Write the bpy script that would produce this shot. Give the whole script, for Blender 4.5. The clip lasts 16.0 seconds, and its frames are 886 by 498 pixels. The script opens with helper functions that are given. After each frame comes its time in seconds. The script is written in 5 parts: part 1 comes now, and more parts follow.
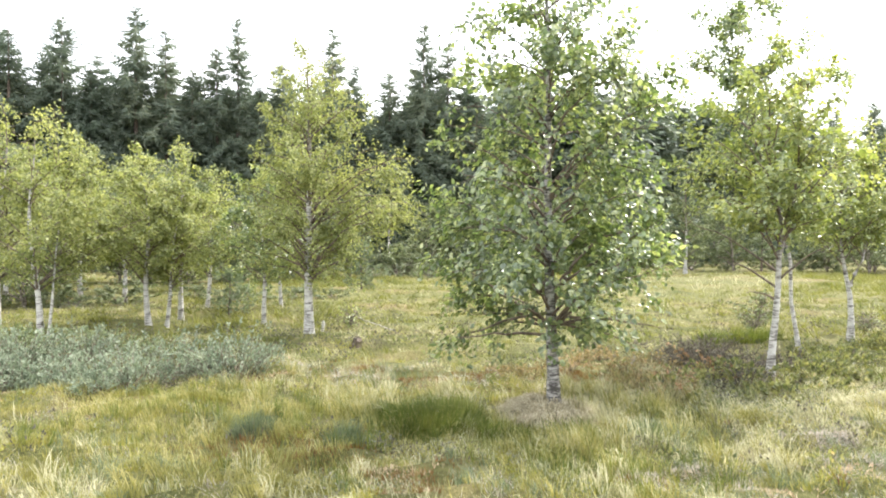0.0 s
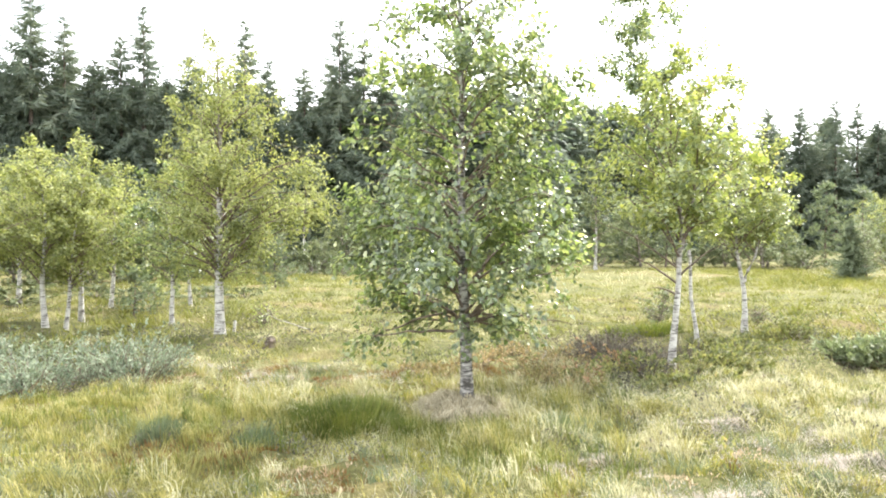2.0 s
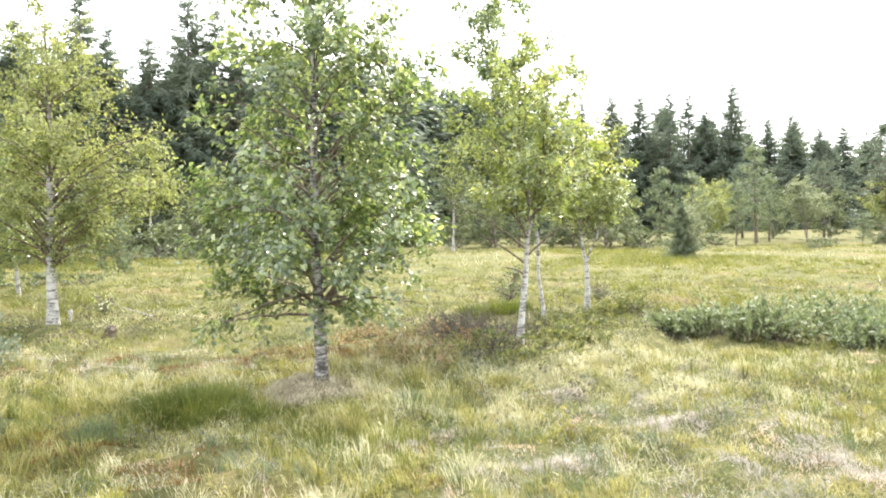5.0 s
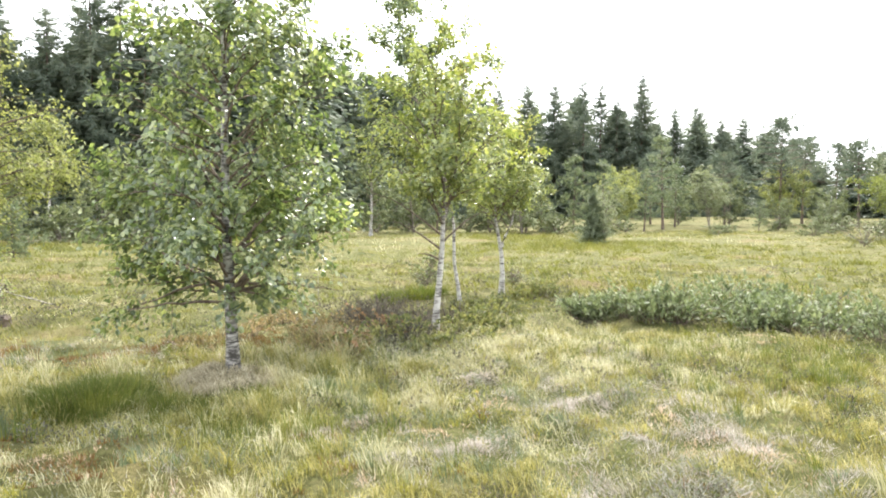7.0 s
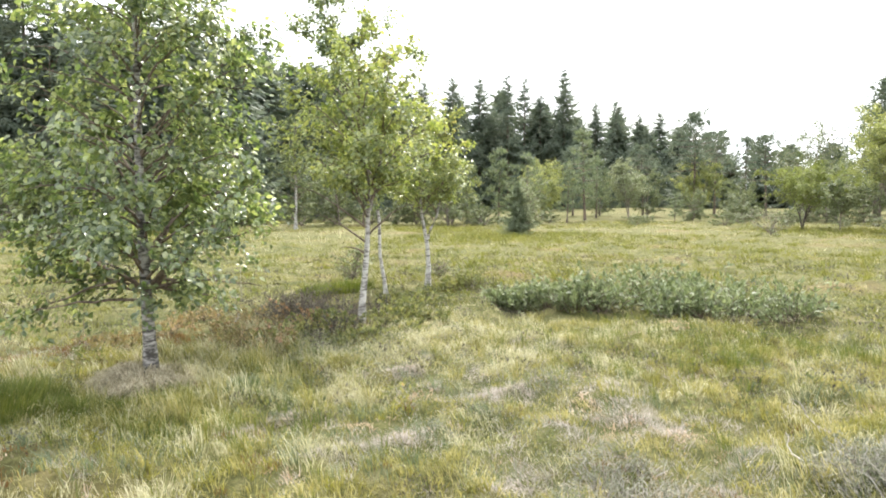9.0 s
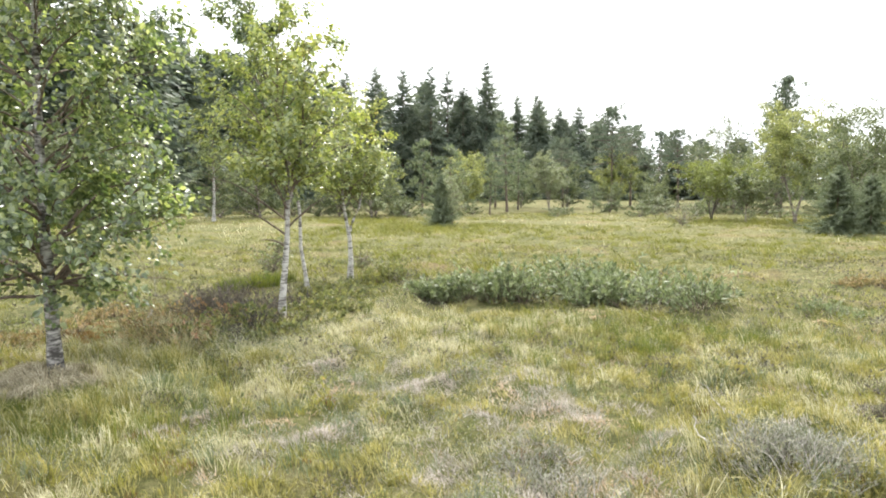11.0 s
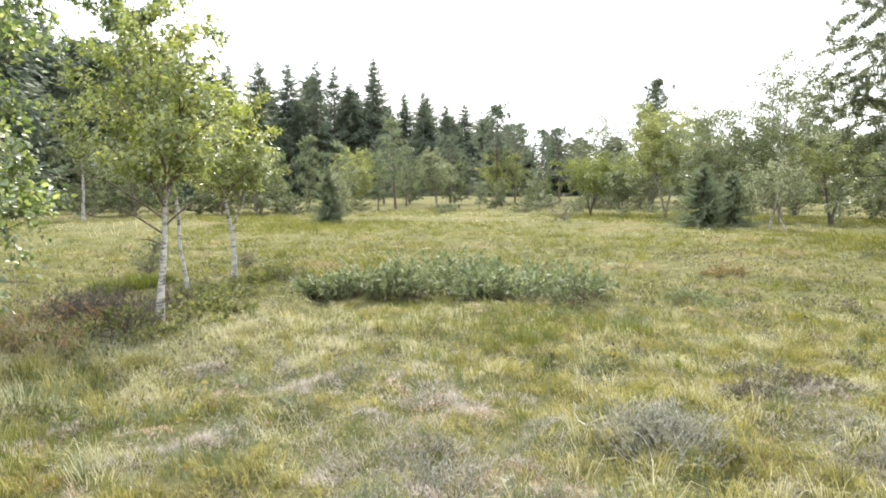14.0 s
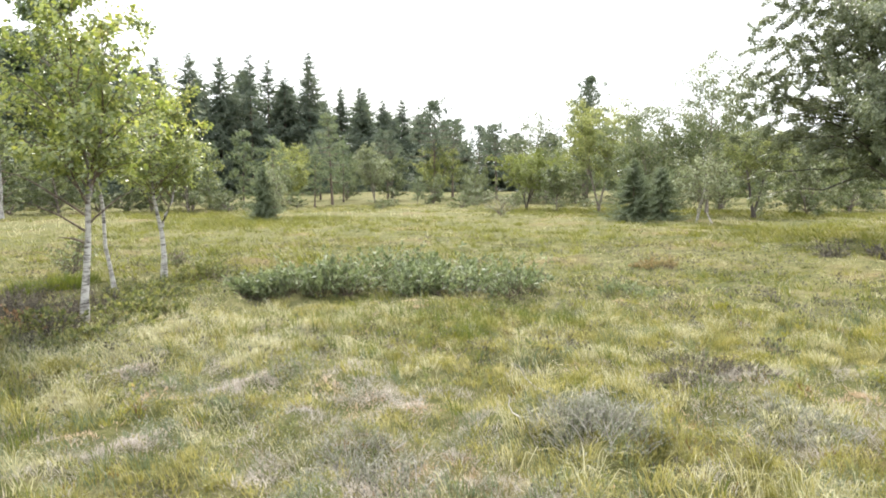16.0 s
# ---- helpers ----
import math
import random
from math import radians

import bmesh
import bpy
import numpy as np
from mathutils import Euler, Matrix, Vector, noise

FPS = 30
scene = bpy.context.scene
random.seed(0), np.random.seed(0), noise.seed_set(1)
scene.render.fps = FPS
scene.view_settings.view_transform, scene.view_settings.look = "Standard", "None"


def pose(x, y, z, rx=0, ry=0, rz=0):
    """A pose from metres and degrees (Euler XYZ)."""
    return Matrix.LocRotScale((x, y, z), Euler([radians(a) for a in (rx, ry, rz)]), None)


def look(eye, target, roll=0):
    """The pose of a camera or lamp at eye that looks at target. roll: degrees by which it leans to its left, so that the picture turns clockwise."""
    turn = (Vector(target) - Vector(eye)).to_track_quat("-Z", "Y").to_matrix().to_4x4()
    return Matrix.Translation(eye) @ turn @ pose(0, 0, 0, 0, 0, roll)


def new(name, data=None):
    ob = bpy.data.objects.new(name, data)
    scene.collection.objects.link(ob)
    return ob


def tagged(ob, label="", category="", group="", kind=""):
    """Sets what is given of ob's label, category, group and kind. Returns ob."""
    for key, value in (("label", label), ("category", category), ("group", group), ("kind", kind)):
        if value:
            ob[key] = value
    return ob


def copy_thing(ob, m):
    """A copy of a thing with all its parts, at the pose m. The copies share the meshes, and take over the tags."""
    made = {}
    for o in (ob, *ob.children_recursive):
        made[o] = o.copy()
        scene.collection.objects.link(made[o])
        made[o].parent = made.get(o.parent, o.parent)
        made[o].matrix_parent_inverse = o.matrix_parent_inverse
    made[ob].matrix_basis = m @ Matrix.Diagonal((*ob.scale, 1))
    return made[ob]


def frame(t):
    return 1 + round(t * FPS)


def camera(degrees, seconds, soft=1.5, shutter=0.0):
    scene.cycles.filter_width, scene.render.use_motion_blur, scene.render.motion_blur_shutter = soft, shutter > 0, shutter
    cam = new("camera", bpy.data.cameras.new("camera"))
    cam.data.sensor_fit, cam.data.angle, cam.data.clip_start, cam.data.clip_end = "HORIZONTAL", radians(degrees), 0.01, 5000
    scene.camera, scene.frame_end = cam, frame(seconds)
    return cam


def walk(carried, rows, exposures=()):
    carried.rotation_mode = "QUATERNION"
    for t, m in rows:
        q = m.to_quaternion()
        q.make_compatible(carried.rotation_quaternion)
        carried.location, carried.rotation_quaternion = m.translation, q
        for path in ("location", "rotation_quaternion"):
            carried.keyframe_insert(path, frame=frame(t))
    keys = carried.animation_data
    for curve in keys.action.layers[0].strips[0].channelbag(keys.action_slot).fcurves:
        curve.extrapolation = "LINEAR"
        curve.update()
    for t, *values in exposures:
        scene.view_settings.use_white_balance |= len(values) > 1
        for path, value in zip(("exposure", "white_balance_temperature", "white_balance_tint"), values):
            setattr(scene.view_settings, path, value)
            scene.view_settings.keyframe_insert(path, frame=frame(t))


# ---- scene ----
cam = camera(64.0, 16.0, soft=1.85)
# seconds, place in metres, tilt, lean and turn in degrees
PATH = [
    (0.0, 0.000, 0.000, 1.600, 90.00, 0.07, 0.00),
    (0.5, 0.013, -0.005, 1.600, 89.84, 0.12, -1.36),
    (1.0, 0.018, -0.017, 1.605, 89.65, 0.03, -3.08),
    (1.5, 0.023, -0.020, 1.607, 89.65, -0.17, -5.07),
    (2.0, 0.026, -0.031, 1.615, 89.74, 0.15, -6.70),
    (2.5, 0.033, -0.042, 1.615, 89.78, 0.01, -8.30),
    (3.0, 0.049, -0.050, 1.613, 89.61, 0.07, -10.17),
    (3.5, 0.064, -0.058, 1.616, 89.44, 0.07, -12.08),
    (4.0, 0.072, -0.066, 1.616, 89.08, 0.17, -14.18),
    (6.5, 0.103, -0.106, 1.629, 87.16, 0.03, -22.88),
    (7.0, 0.107, -0.115, 1.635, 86.99, -0.12, -24.51),
    (7.5, 0.112, -0.120, 1.637, 86.91, 0.23, -25.91),
    (8.0, 0.116, -0.124, 1.641, 86.71, 0.22, -27.48),
    (8.5, 0.119, -0.127, 1.640, 86.54, 0.15, -28.81),
    (9.0, 0.125, -0.130, 1.641, 86.36, 0.18, -30.42),
    (11.5, 0.160, -0.140, 1.644, 85.58, -0.09, -38.07),
    (12.0, 0.163, -0.146, 1.642, 85.56, -0.23, -39.62),
    (12.5, 0.164, -0.150, 1.641, 85.59, -0.08, -41.19),
    (13.0, 0.164, -0.154, 1.643, 85.48, -0.24, -43.19),
    (13.5, 0.164, -0.155, 1.643, 85.42, -0.15, -44.81),
    (14.0, 0.165, -0.157, 1.643, 85.37, 0.22, -45.51),
    (14.5, 0.169, -0.162, 1.643, 85.29, 0.28, -46.04),
    (15.0, 0.175, -0.169, 1.643, 85.22, 0.29, -47.54),
    (15.5, 0.181, -0.175, 1.644, 85.14, 0.21, -49.21),
    (16.0, 0.188, -0.180, 1.643, 84.99, 0.40, -50.50),
]
walk(cam, [(t, pose(*p)) for t, *p in PATH], exposures=[(0.0, 1.14), (0.9, 1.29), (2.0, 1.42), (4.0, 1.40), (7.0, 1.10), (9.0, 0.915), (12.5, 0.79), (16.0, 0.78)])

# ---------------------------------------------------------------- world, sun
SUN_AZ = radians(43.0)      # bearing of the sun, clockwise from +y
SUN_EL = radians(50.5)
world = bpy.data.worlds.new("world")
scene.world = world
world.use_nodes = True
wn, wl = world.node_tree.nodes, world.node_tree.links
wn.clear()
sky = wn.new("ShaderNodeTexSky")
sky.sky_type, sky.sun_disc = "NISHITA", False
sky.sun_elevation, sky.sun_rotation = SUN_EL, SUN_AZ
sky.air_density, sky.dust_density, sky.ozone_density = 1.0, 4.0, 1.0
# thin bright summer cloud over most of the sky
w_co = wn.new("ShaderNodeTexCoord")
w_map = wn.new("ShaderNodeMapping")
w_map.inputs["Scale"].default_value = (1.0, 1.0, 2.6)
w_noise = wn.new("ShaderNodeTexNoise")
w_noise.inputs["Scale"].default_value, w_noise.inputs["Detail"].default_value = 2.3, 7.0
w_ramp = wn.new("ShaderNodeValToRGB")
w_ramp.color_ramp.elements[0].position, w_ramp.color_ramp.elements[1].position = 0.30, 0.52
w_ramp.color_ramp.elements[0].color = (0.25, 0.25, 0.25, 1)
w_mix = wn.new("ShaderNodeMixRGB")
w_mix.inputs["Color2"].default_value = (10.5, 10.8, 11.2, 1)
w_bg, w_out = wn.new("ShaderNodeBackground"), wn.new("ShaderNodeOutputWorld")
w_bg.inputs["Strength"].default_value = 0.148
wl.new(w_co.outputs["Generated"], w_map.inputs["Vector"])
wl.new(w_map.outputs["Vector"], w_noise.inputs["Vector"])
wl.new(w_noise.outputs["Fac"], w_ramp.inputs["Fac"])
wl.new(w_ramp.outputs["Color"], w_mix.inputs["Fac"])
wl.new(sky.outputs["Color"], w_mix.inputs["Color1"])
wl.new(w_mix.outputs["Color"], w_bg.inputs["Color"])
wl.new(w_bg.outputs["Background"], w_out.inputs["Surface"])

sun = new("sun", bpy.data.lights.new("sun", "SUN"))
sun.data.energy, sun.data.angle, sun.data.color = 4.4, radians(0.6), (1.0, 0.945, 0.88)
to_sun = Vector((math.sin(SUN_AZ) * math.cos(SUN_EL), math.cos(SUN_AZ) * math.cos(SUN_EL), math.sin(SUN_EL)))
sun.matrix_world = look(to_sun * 60, (0, 0, 0))


# ---------------------------------------------------------------- materials
def base_material(name):
    m = bpy.data.materials.new(name)
    m.use_nodes = True
    n, l = m.node_tree.nodes, m.node_tree.links
    return m, n, l, n["Principled BSDF"], n["Material Output"]


def ramp_node(n, stops):
    r = n.new("ShaderNodeValToRGB")
    e = r.color_ramp.elements
    while len(e) < len(stops):
        e.new(0.5)
    for k, (p, c) in enumerate(stops):
        e[k].position, e[k].color = p, (*c, 1)
    return r


def noise_node(n, l, vector, scale, detail=4.0, rough=0.55):
    t = n.new("ShaderNodeTexNoise")
    t.inputs["Scale"].default_value, t.inputs["Detail"].default_value, t.inputs["Roughness"].default_value = scale, detail, rough
    if vector:
        l.new(vector, t.inputs["Vector"])
    return t


def foliage(name, stops, through_light, gloss=0.4, spec=0.5, share=0.35, patch=0.6, weight=0.55, gain=2.0, ior=1.5):
    """Leaves, needles and blades: each piece takes its own tone, with slow drifts over the plant, and lets some light through."""
    m, n, l, bsdf, out = base_material(name)
    geo = n.new("ShaderNodeNewGeometry")
    drift = noise_node(n, l, geo.outputs["Position"], patch, 3.0)
    mix = n.new("ShaderNodeMath")
    mix.operation = "MULTIPLY_ADD"
    mix.inputs[1].default_value = weight
    sub = n.new("ShaderNodeMath")
    sub.operation = "MULTIPLY_ADD"
    sub.inputs[1].default_value, sub.inputs[2].default_value = gain, 0.5 - 0.5 * gain
    sub.use_clamp = True
    l.new(drift.outputs["Fac"], sub.inputs[0])
    wgt = n.new("ShaderNodeMath")
    wgt.operation = "MULTIPLY"
    wgt.inputs[1].default_value = 1.0 - weight
    l.new(sub.outputs[0], wgt.inputs[0])
    l.new(geo.outputs["Random Per Island"], mix.inputs[0])
    l.new(wgt.outputs[0], mix.inputs[2])
    ramp = ramp_node(n, stops)
    l.new(mix.outputs[0], ramp.inputs["Fac"])
    l.new(ramp.outputs["Color"], bsdf.inputs["Base Color"])
    bsdf.inputs["Roughness"].default_value = gloss
    bsdf.inputs["Specular IOR Level"].default_value = spec
    bsdf.inputs["IOR"].default_value = ior
    trans = n.new("ShaderNodeBsdfTranslucent")
    tint = n.new("ShaderNodeMixRGB")
    tint.blend_type, tint.inputs["Fac"].default_value = "MULTIPLY", 1.0
    tint.inputs["Color2"].default_value = (*through_light, 1)
    l.new(ramp.outputs["Color"], tint.inputs["Color1"])
    l.new(tint.outputs["Color"], trans.inputs["Color"])
    both = n.new("ShaderNodeMixShader")
    both.inputs["Fac"].default_value = share
    l.new(bsdf.outputs["BSDF"], both.inputs[1])
    l.new(trans.outputs["BSDF"], both.inputs[2])
    l.new(both.outputs["Shader"], out.inputs["Surface"])
    return m


def bark(name, light, dark, amount, stretch=(9, 9, 40), rough=0.85, young=None):
    """young: heights between which white bark gives way to the brown bark of young wood."""
    m, n, l, bsdf, out = base_material(name)
    co = n.new("ShaderNodeTexCoord")
    mp = n.new("ShaderNodeMapping")
    mp.inputs["Scale"].default_value = stretch
    l.new(co.outputs["Object"], mp.inputs["Vector"])
    bands = noise_node(n, l, mp.outputs["Vector"], 1.0, 5.0, 0.65)
    blots = noise_node(n, l, co.outputs["Object"], 7.0, 4.0, 0.6)
    add = n.new("ShaderNodeMath")
    add.operation = "MULTIPLY_ADD"
    add.inputs[1].default_value = 0.6
    l.new(blots.outputs["Fac"], add.inputs[0])
    l.new(bands.outputs["Fac"], add.inputs[2])
    mid = tuple(0.5 * a + 0.5 * b for a, b in zip(light, dark))
    ramp = ramp_node(n, [(amount - 0.10, dark), (amount, mid), (amount + 0.10, light), (1.0, tuple(min(1, c * 1.1) for c in light))])
    l.new(add.outputs[0], ramp.inputs["Fac"])
    colour = ramp.outputs["Color"]
    if young:
        axes, rise, brown = n.new("ShaderNodeSeparateXYZ"), n.new("ShaderNodeMapRange"), n.new("ShaderNodeMixRGB")
        rise.inputs["From Min"].default_value, rise.inputs["From Max"].default_value = young
        jitter = n.new("ShaderNodeMath")
        jitter.operation = "MULTIPLY_ADD"
        jitter.inputs[1].default_value = 1.2
        brown.inputs["Color2"].default_value = (0.115, 0.085, 0.065, 1)
        l.new(co.outputs["Object"], axes.inputs["Vector"])
        l.new(blots.outputs["Fac"], jitter.inputs[0])
        l.new(axes.outputs["Z"], jitter.inputs[2])
        l.new(jitter.outputs[0], rise.inputs["Value"])
        l.new(rise.outputs["Result"], brown.inputs["Fac"])
        l.new(colour, brown.inputs["Color1"])
        colour = brown.outputs["Color"]
    l.new(colour, bsdf.inputs["Base Color"])
    bsdf.inputs["Roughness"].default_value = rough
    bump = n.new("ShaderNodeBump")
    bump.inputs["Strength"].default_value, bump.inputs["Distance"].default_value = 0.6, 0.01
    l.new(bands.outputs["Fac"], bump.inputs["Height"])
    l.new(bump.outputs["Normal"], bsdf.inputs["Normal"])
    return m


def ground_material():
    m, n, l, bsdf, out = base_material("bog_ground")
    geo = n.new("ShaderNodeNewGeometry")
    pos = geo.outputs["Position"]
    big, mid, fine = noise_node(n, l, pos, 0.35, 5.0), noise_node(n, l, pos, 3.4, 6.0, 0.7), noise_node(n, l, pos, 38.0, 5.0, 0.7)
    base = ramp_node(n, [(0.36, (0.045, 0.050, 0.020)), (0.47, (0.11, 0.115, 0.045)), (0.58, (0.21, 0.19, 0.095)), (0.70, (0.36, 0.325, 0.21))])
    l.new(mid.outputs["Fac"], base.inputs["Fac"])
    moss = ramp_node(n, [(0.42, (0.10, 0.11, 0.035)), (0.55, (0.17, 0.16, 0.065)), (0.66, (0.21, 0.14, 0.07)), (0.78, (0.25, 0.22, 0.12))])
    l.new(big.outputs["Fac"], moss.inputs["Fac"])
    mx = n.new("ShaderNodeMixRGB")
    mx.inputs["Fac"].default_value = 0.5
    l.new(base.outputs["Color"], mx.inputs["Color1"])
    l.new(moss.outputs["Color"], mx.inputs["Color2"])
    grain = ramp_node(n, [(0.3, (0.55, 0.55, 0.5)), (0.7, (1.25, 1.25, 1.2))])
    l.new(fine.outputs["Fac"], grain.inputs["Fac"])
    mul = n.new("ShaderNodeMixRGB")
    mul.blend_type, mul.inputs["Fac"].default_value = "MULTIPLY", 1.0
    l.new(mx.outputs["Color"], mul.inputs["Color1"])
    l.new(grain.outputs["Color"], mul.inputs["Color2"])
    l.new(mul.outputs["Color"], bsdf.inputs["Base Color"])
    bsdf.inputs["Roughness"].default_value = 0.95
    bsdf.inputs["Specular IOR Level"].default_value = 0.15
    bump = n.new("ShaderNodeBump")
    bump.inputs["Strength"].default_value, bump.inputs["Distance"].default_value = 0.9, 0.05
    l.new(fine.outputs["Fac"], bump.inputs["Height"])
    l.new(bump.outputs["Normal"], bsdf.inputs["Normal"])
    return m


M_GROUND = ground_material()
M_BIRCH = bark("white_birch_bark", (0.48, 0.465, 0.435), (0.06, 0.05, 0.045), 0.74, (6, 6, 28), young=(3.2, 4.8))
M_BIRCH_YOUNG = bark("young_birch_bark", (0.46, 0.445, 0.415), (0.06, 0.05, 0.045), 0.75, (6, 6, 28), young=(1.7, 3.0))
M_BIRCH_OLD = bark("grey_birch_bark", (0.38, 0.365, 0.34), (0.045, 0.04, 0.035), 0.82)
M_TWIG = bark("brown_twig_bark", (0.17, 0.13, 0.10), (0.05, 0.035, 0.03), 0.75, (20, 20, 20))
M_LIMB = bark("pale_limb_bark", (0.30, 0.26, 0.22), (0.07, 0.055, 0.045), 0.78, (12, 12, 12))
M_TRUNK = bark("conifer_bark", (0.20, 0.15, 0.12), (0.05, 0.04, 0.035), 0.78, (14, 14, 5))
M_GREYWOOD = bark("grey_dead_wood", (0.42, 0.39, 0.36), (0.15, 0.13, 0.12), 0.75, (20, 20, 6))
M_LEAF_A = foliage("birch_leaf_deep_green", [(0.0, (0.026, 0.050, 0.018)), (0.4, (0.100, 0.148, 0.054)), (0.75, (0.250, 0.292, 0.126)), (1.0, (0.46, 0.48, 0.27))], (1.6, 1.6, 0.95), 0.40, 1.0, 0.46, 1.1, 0.72, 2.8, 1.75)
M_LEAF_Y = foliage("birch_leaf_yellow_green", [(0.0, (0.074, 0.110, 0.031)), (0.4, (0.193, 0.241, 0.073)), (0.85, (0.342, 0.370, 0.127)), (1.0, (0.493, 0.414, 0.143))], (1.55, 1.5, 0.85), 0.40, 1.0, 0.45, 0.8, 0.7, 2.2, 1.75)
M_LEAF_B = foliage("birch_leaf_olive", [(0.0, (0.080, 0.104, 0.036)), (0.45, (0.205, 0.235, 0.092)), (1.0, (0.42, 0.435, 0.22))], (1.5, 1.45, 0.85), 0.62, 0.5, 0.44, 0.9, 0.6, 2.8, 1.5)
M_LEAF_G = foliage("leaf_grey_green", [(0.0, (0.062, 0.084, 0.038)), (0.5, (0.135, 0.162, 0.080)), (1.0, (0.30, 0.32, 0.185))], (1.4, 1.45, 0.95), 0.58, 0.5, 0.32, 0.6, 0.6, 2.4)
M_LEAF_OLD = foliage("old_birch_leaf", [(0.0, (0.061, 0.085, 0.044)), (0.5, (0.124, 0.153, 0.078)), (1.0, (0.283, 0.301, 0.183))], (1.4, 1.4, 0.9), 0.42, 0.8, 0.34, 0.8, 0.65, 2.4)
M_LEAF_BUSH = foliage("bush_leaf_bright_green", [(0.0, (0.090, 0.118, 0.036)), (0.5, (0.180, 0.212, 0.066)), (1.0, (0.32, 0.345, 0.13))], (1.4, 1.4, 0.85), 0.55, 0.5, 0.40)
# bark of trunks seen against the sun, their shaded side put into the colour
M_BACKLIT_BARK = bark("backlit_bark", (0.075, 0.060, 0.050), (0.025, 0.020, 0.018), 0.75, (12, 12, 12))
M_STUMP = bark("rotten_wood", (0.10, 0.075, 0.055), (0.03, 0.022, 0.018), 0.7, (10, 10, 10))
M_PEACH = foliage("dry_peat_moss", [(0.0, (0.30, 0.21, 0.13)), (0.5, (0.56, 0.43, 0.30)), (1.0, (0.78, 0.64, 0.50))], (1.0, 0.95, 0.8), 0.85, 0.2, 0.15, 4.0, 0.6)
M_LEAF_PALE = foliage("leaf_silver", [(0.0, (0.125, 0.150, 0.080)), (0.6, (0.245, 0.275, 0.155)), (1.0, (0.44, 0.455, 0.31))], (1.2, 1.2, 0.9), 0.5, 0.4, 0.3)
M_WILLOW = foliage("willow_leaf_blue_grey", [(0.0, (0.080, 0.105, 0.068)), (0.5, (0.200, 0.240, 0.168)), (1.0, (0.42, 0.45, 0.345))], (1.1, 1.15, 0.95), 0.7, 0.2, 0.30, 3.0, 0.5, 2.6)
M_MYRTLE = foliage("myrtle_leaf_dark_green", [(0.0, (0.062, 0.086, 0.042)), (0.5, (0.165, 0.200, 0.105)), (1.0, (0.36, 0.39, 0.235))], (1.2, 1.25, 0.85), 0.5, 0.4, 0.30, 4.0, 0.55, 2.6)
# bluish needles; the tone also carries distance haze, on the far pines too
M_SPRUCE = foliage("spruce_needles", [(0.0, (0.062, 0.086, 0.066)), (0.5, (0.125, 0.154, 0.116)), (1.0, (0.234, 0.256, 0.183))], (1.2, 1.25, 0.95), 0.65, 0.35, 0.34, 0.25, 0.5, 2.4)
M_PINE = foliage("pine_needles", [(0.0, (0.086, 0.112, 0.073)), (0.5, (0.151, 0.181, 0.114)), (1.0, (0.254, 0.275, 0.176))], (1.2, 1.3, 0.85), 0.6, 0.3, 0.32, 0.1)
M_GRASS = foliage("green_grass", [(0.0, (0.076, 0.093, 0.027)), (0.3, (0.201, 0.197, 0.059)), (0.65, (0.351, 0.324, 0.124)), (1.0, (0.562, 0.513, 0.307))], (1.15, 1.1, 0.75), 0.55, 0.35, 0.40, 4.0, 0.5, 3.0)
M_GRASS_FAR = foliage("far_olive_grass", [(0.0, (0.056, 0.069, 0.021)), (0.35, (0.157, 0.160, 0.040)), (0.7, (0.253, 0.249, 0.074)), (1.0, (0.383, 0.369, 0.179))], (1.1, 1.05, 0.7), 0.6, 0.25, 0.34, 0.7, 0.25, 4.5)
M_STRAW = foliage("straw_grass", [(0.0, (0.178, 0.171, 0.083)), (0.45, (0.443, 0.421, 0.248)), (0.85, (0.648, 0.610, 0.425)), (1.0, (0.821, 0.778, 0.614))], (1.05, 1.05, 0.9), 0.5, 0.35, 0.32, 5.0, 0.55, 2.5)
M_SEDGE = foliage("lush_sedge", [(0.0, (0.052, 0.078, 0.019)), (0.6, (0.130, 0.158, 0.036)), (1.0, (0.26, 0.255, 0.07))], (1.2, 1.2, 0.75), 0.5, 0.3, 0.36, 2.5, 0.5)
M_LIME = foliage("lime_green_moss", [(0.0, (0.117, 0.133, 0.026)), (0.5, (0.278, 0.265, 0.055)), (1.0, (0.445, 0.408, 0.120))], (1.1, 1.1, 0.7), 0.7, 0.25, 0.34, 4.0, 0.6)
M_LIME_FAR = foliage("golden_green_tussock", [(0.0, (0.070, 0.082, 0.020)), (0.5, (0.178, 0.188, 0.042)), (1.0, (0.30, 0.292, 0.09))], (1.1, 1.1, 0.7), 0.7, 0.25, 0.34, 0.8, 0.35, 3.0)
M_BLUESEDGE = foliage("blue_green_sedge", [(0.0, (0.070, 0.095, 0.055)), (0.5, (0.145, 0.180, 0.105)), (1.0, (0.27, 0.30, 0.19))], (1.1, 1.15, 0.85), 0.5, 0.3, 0.34, 2.5, 0.6)
M_HEATHER = foliage("heather_sprigs", [(0.0, (0.045, 0.042, 0.034)), (0.5, (0.110, 0.100, 0.080)), (1.0, (0.26, 0.235, 0.20))], (1.0, 1.0, 0.8), 0.8, 0.2, 0.2, 3.0, 0.6)
M_LICHEN = foliage("grey_dry_heather", [(0.0, (0.22, 0.195, 0.170)), (0.5, (0.44, 0.40, 0.355)), (1.0, (0.72, 0.665, 0.61))], (1.0, 1.0, 0.95), 0.85, 0.2, 0.2, 4.0, 0.6)
M_BILBERRY = foliage("bilberry_leaves", [(0.0, (0.050, 0.066, 0.028)), (0.5, (0.150, 0.172, 0.068)), (0.85, (0.31, 0.30, 0.13)), (1.0, (0.40, 0.24, 0.15))], (1.4, 1.35, 0.85), 0.5, 0.5, 0.40, 2.5, 0.55)
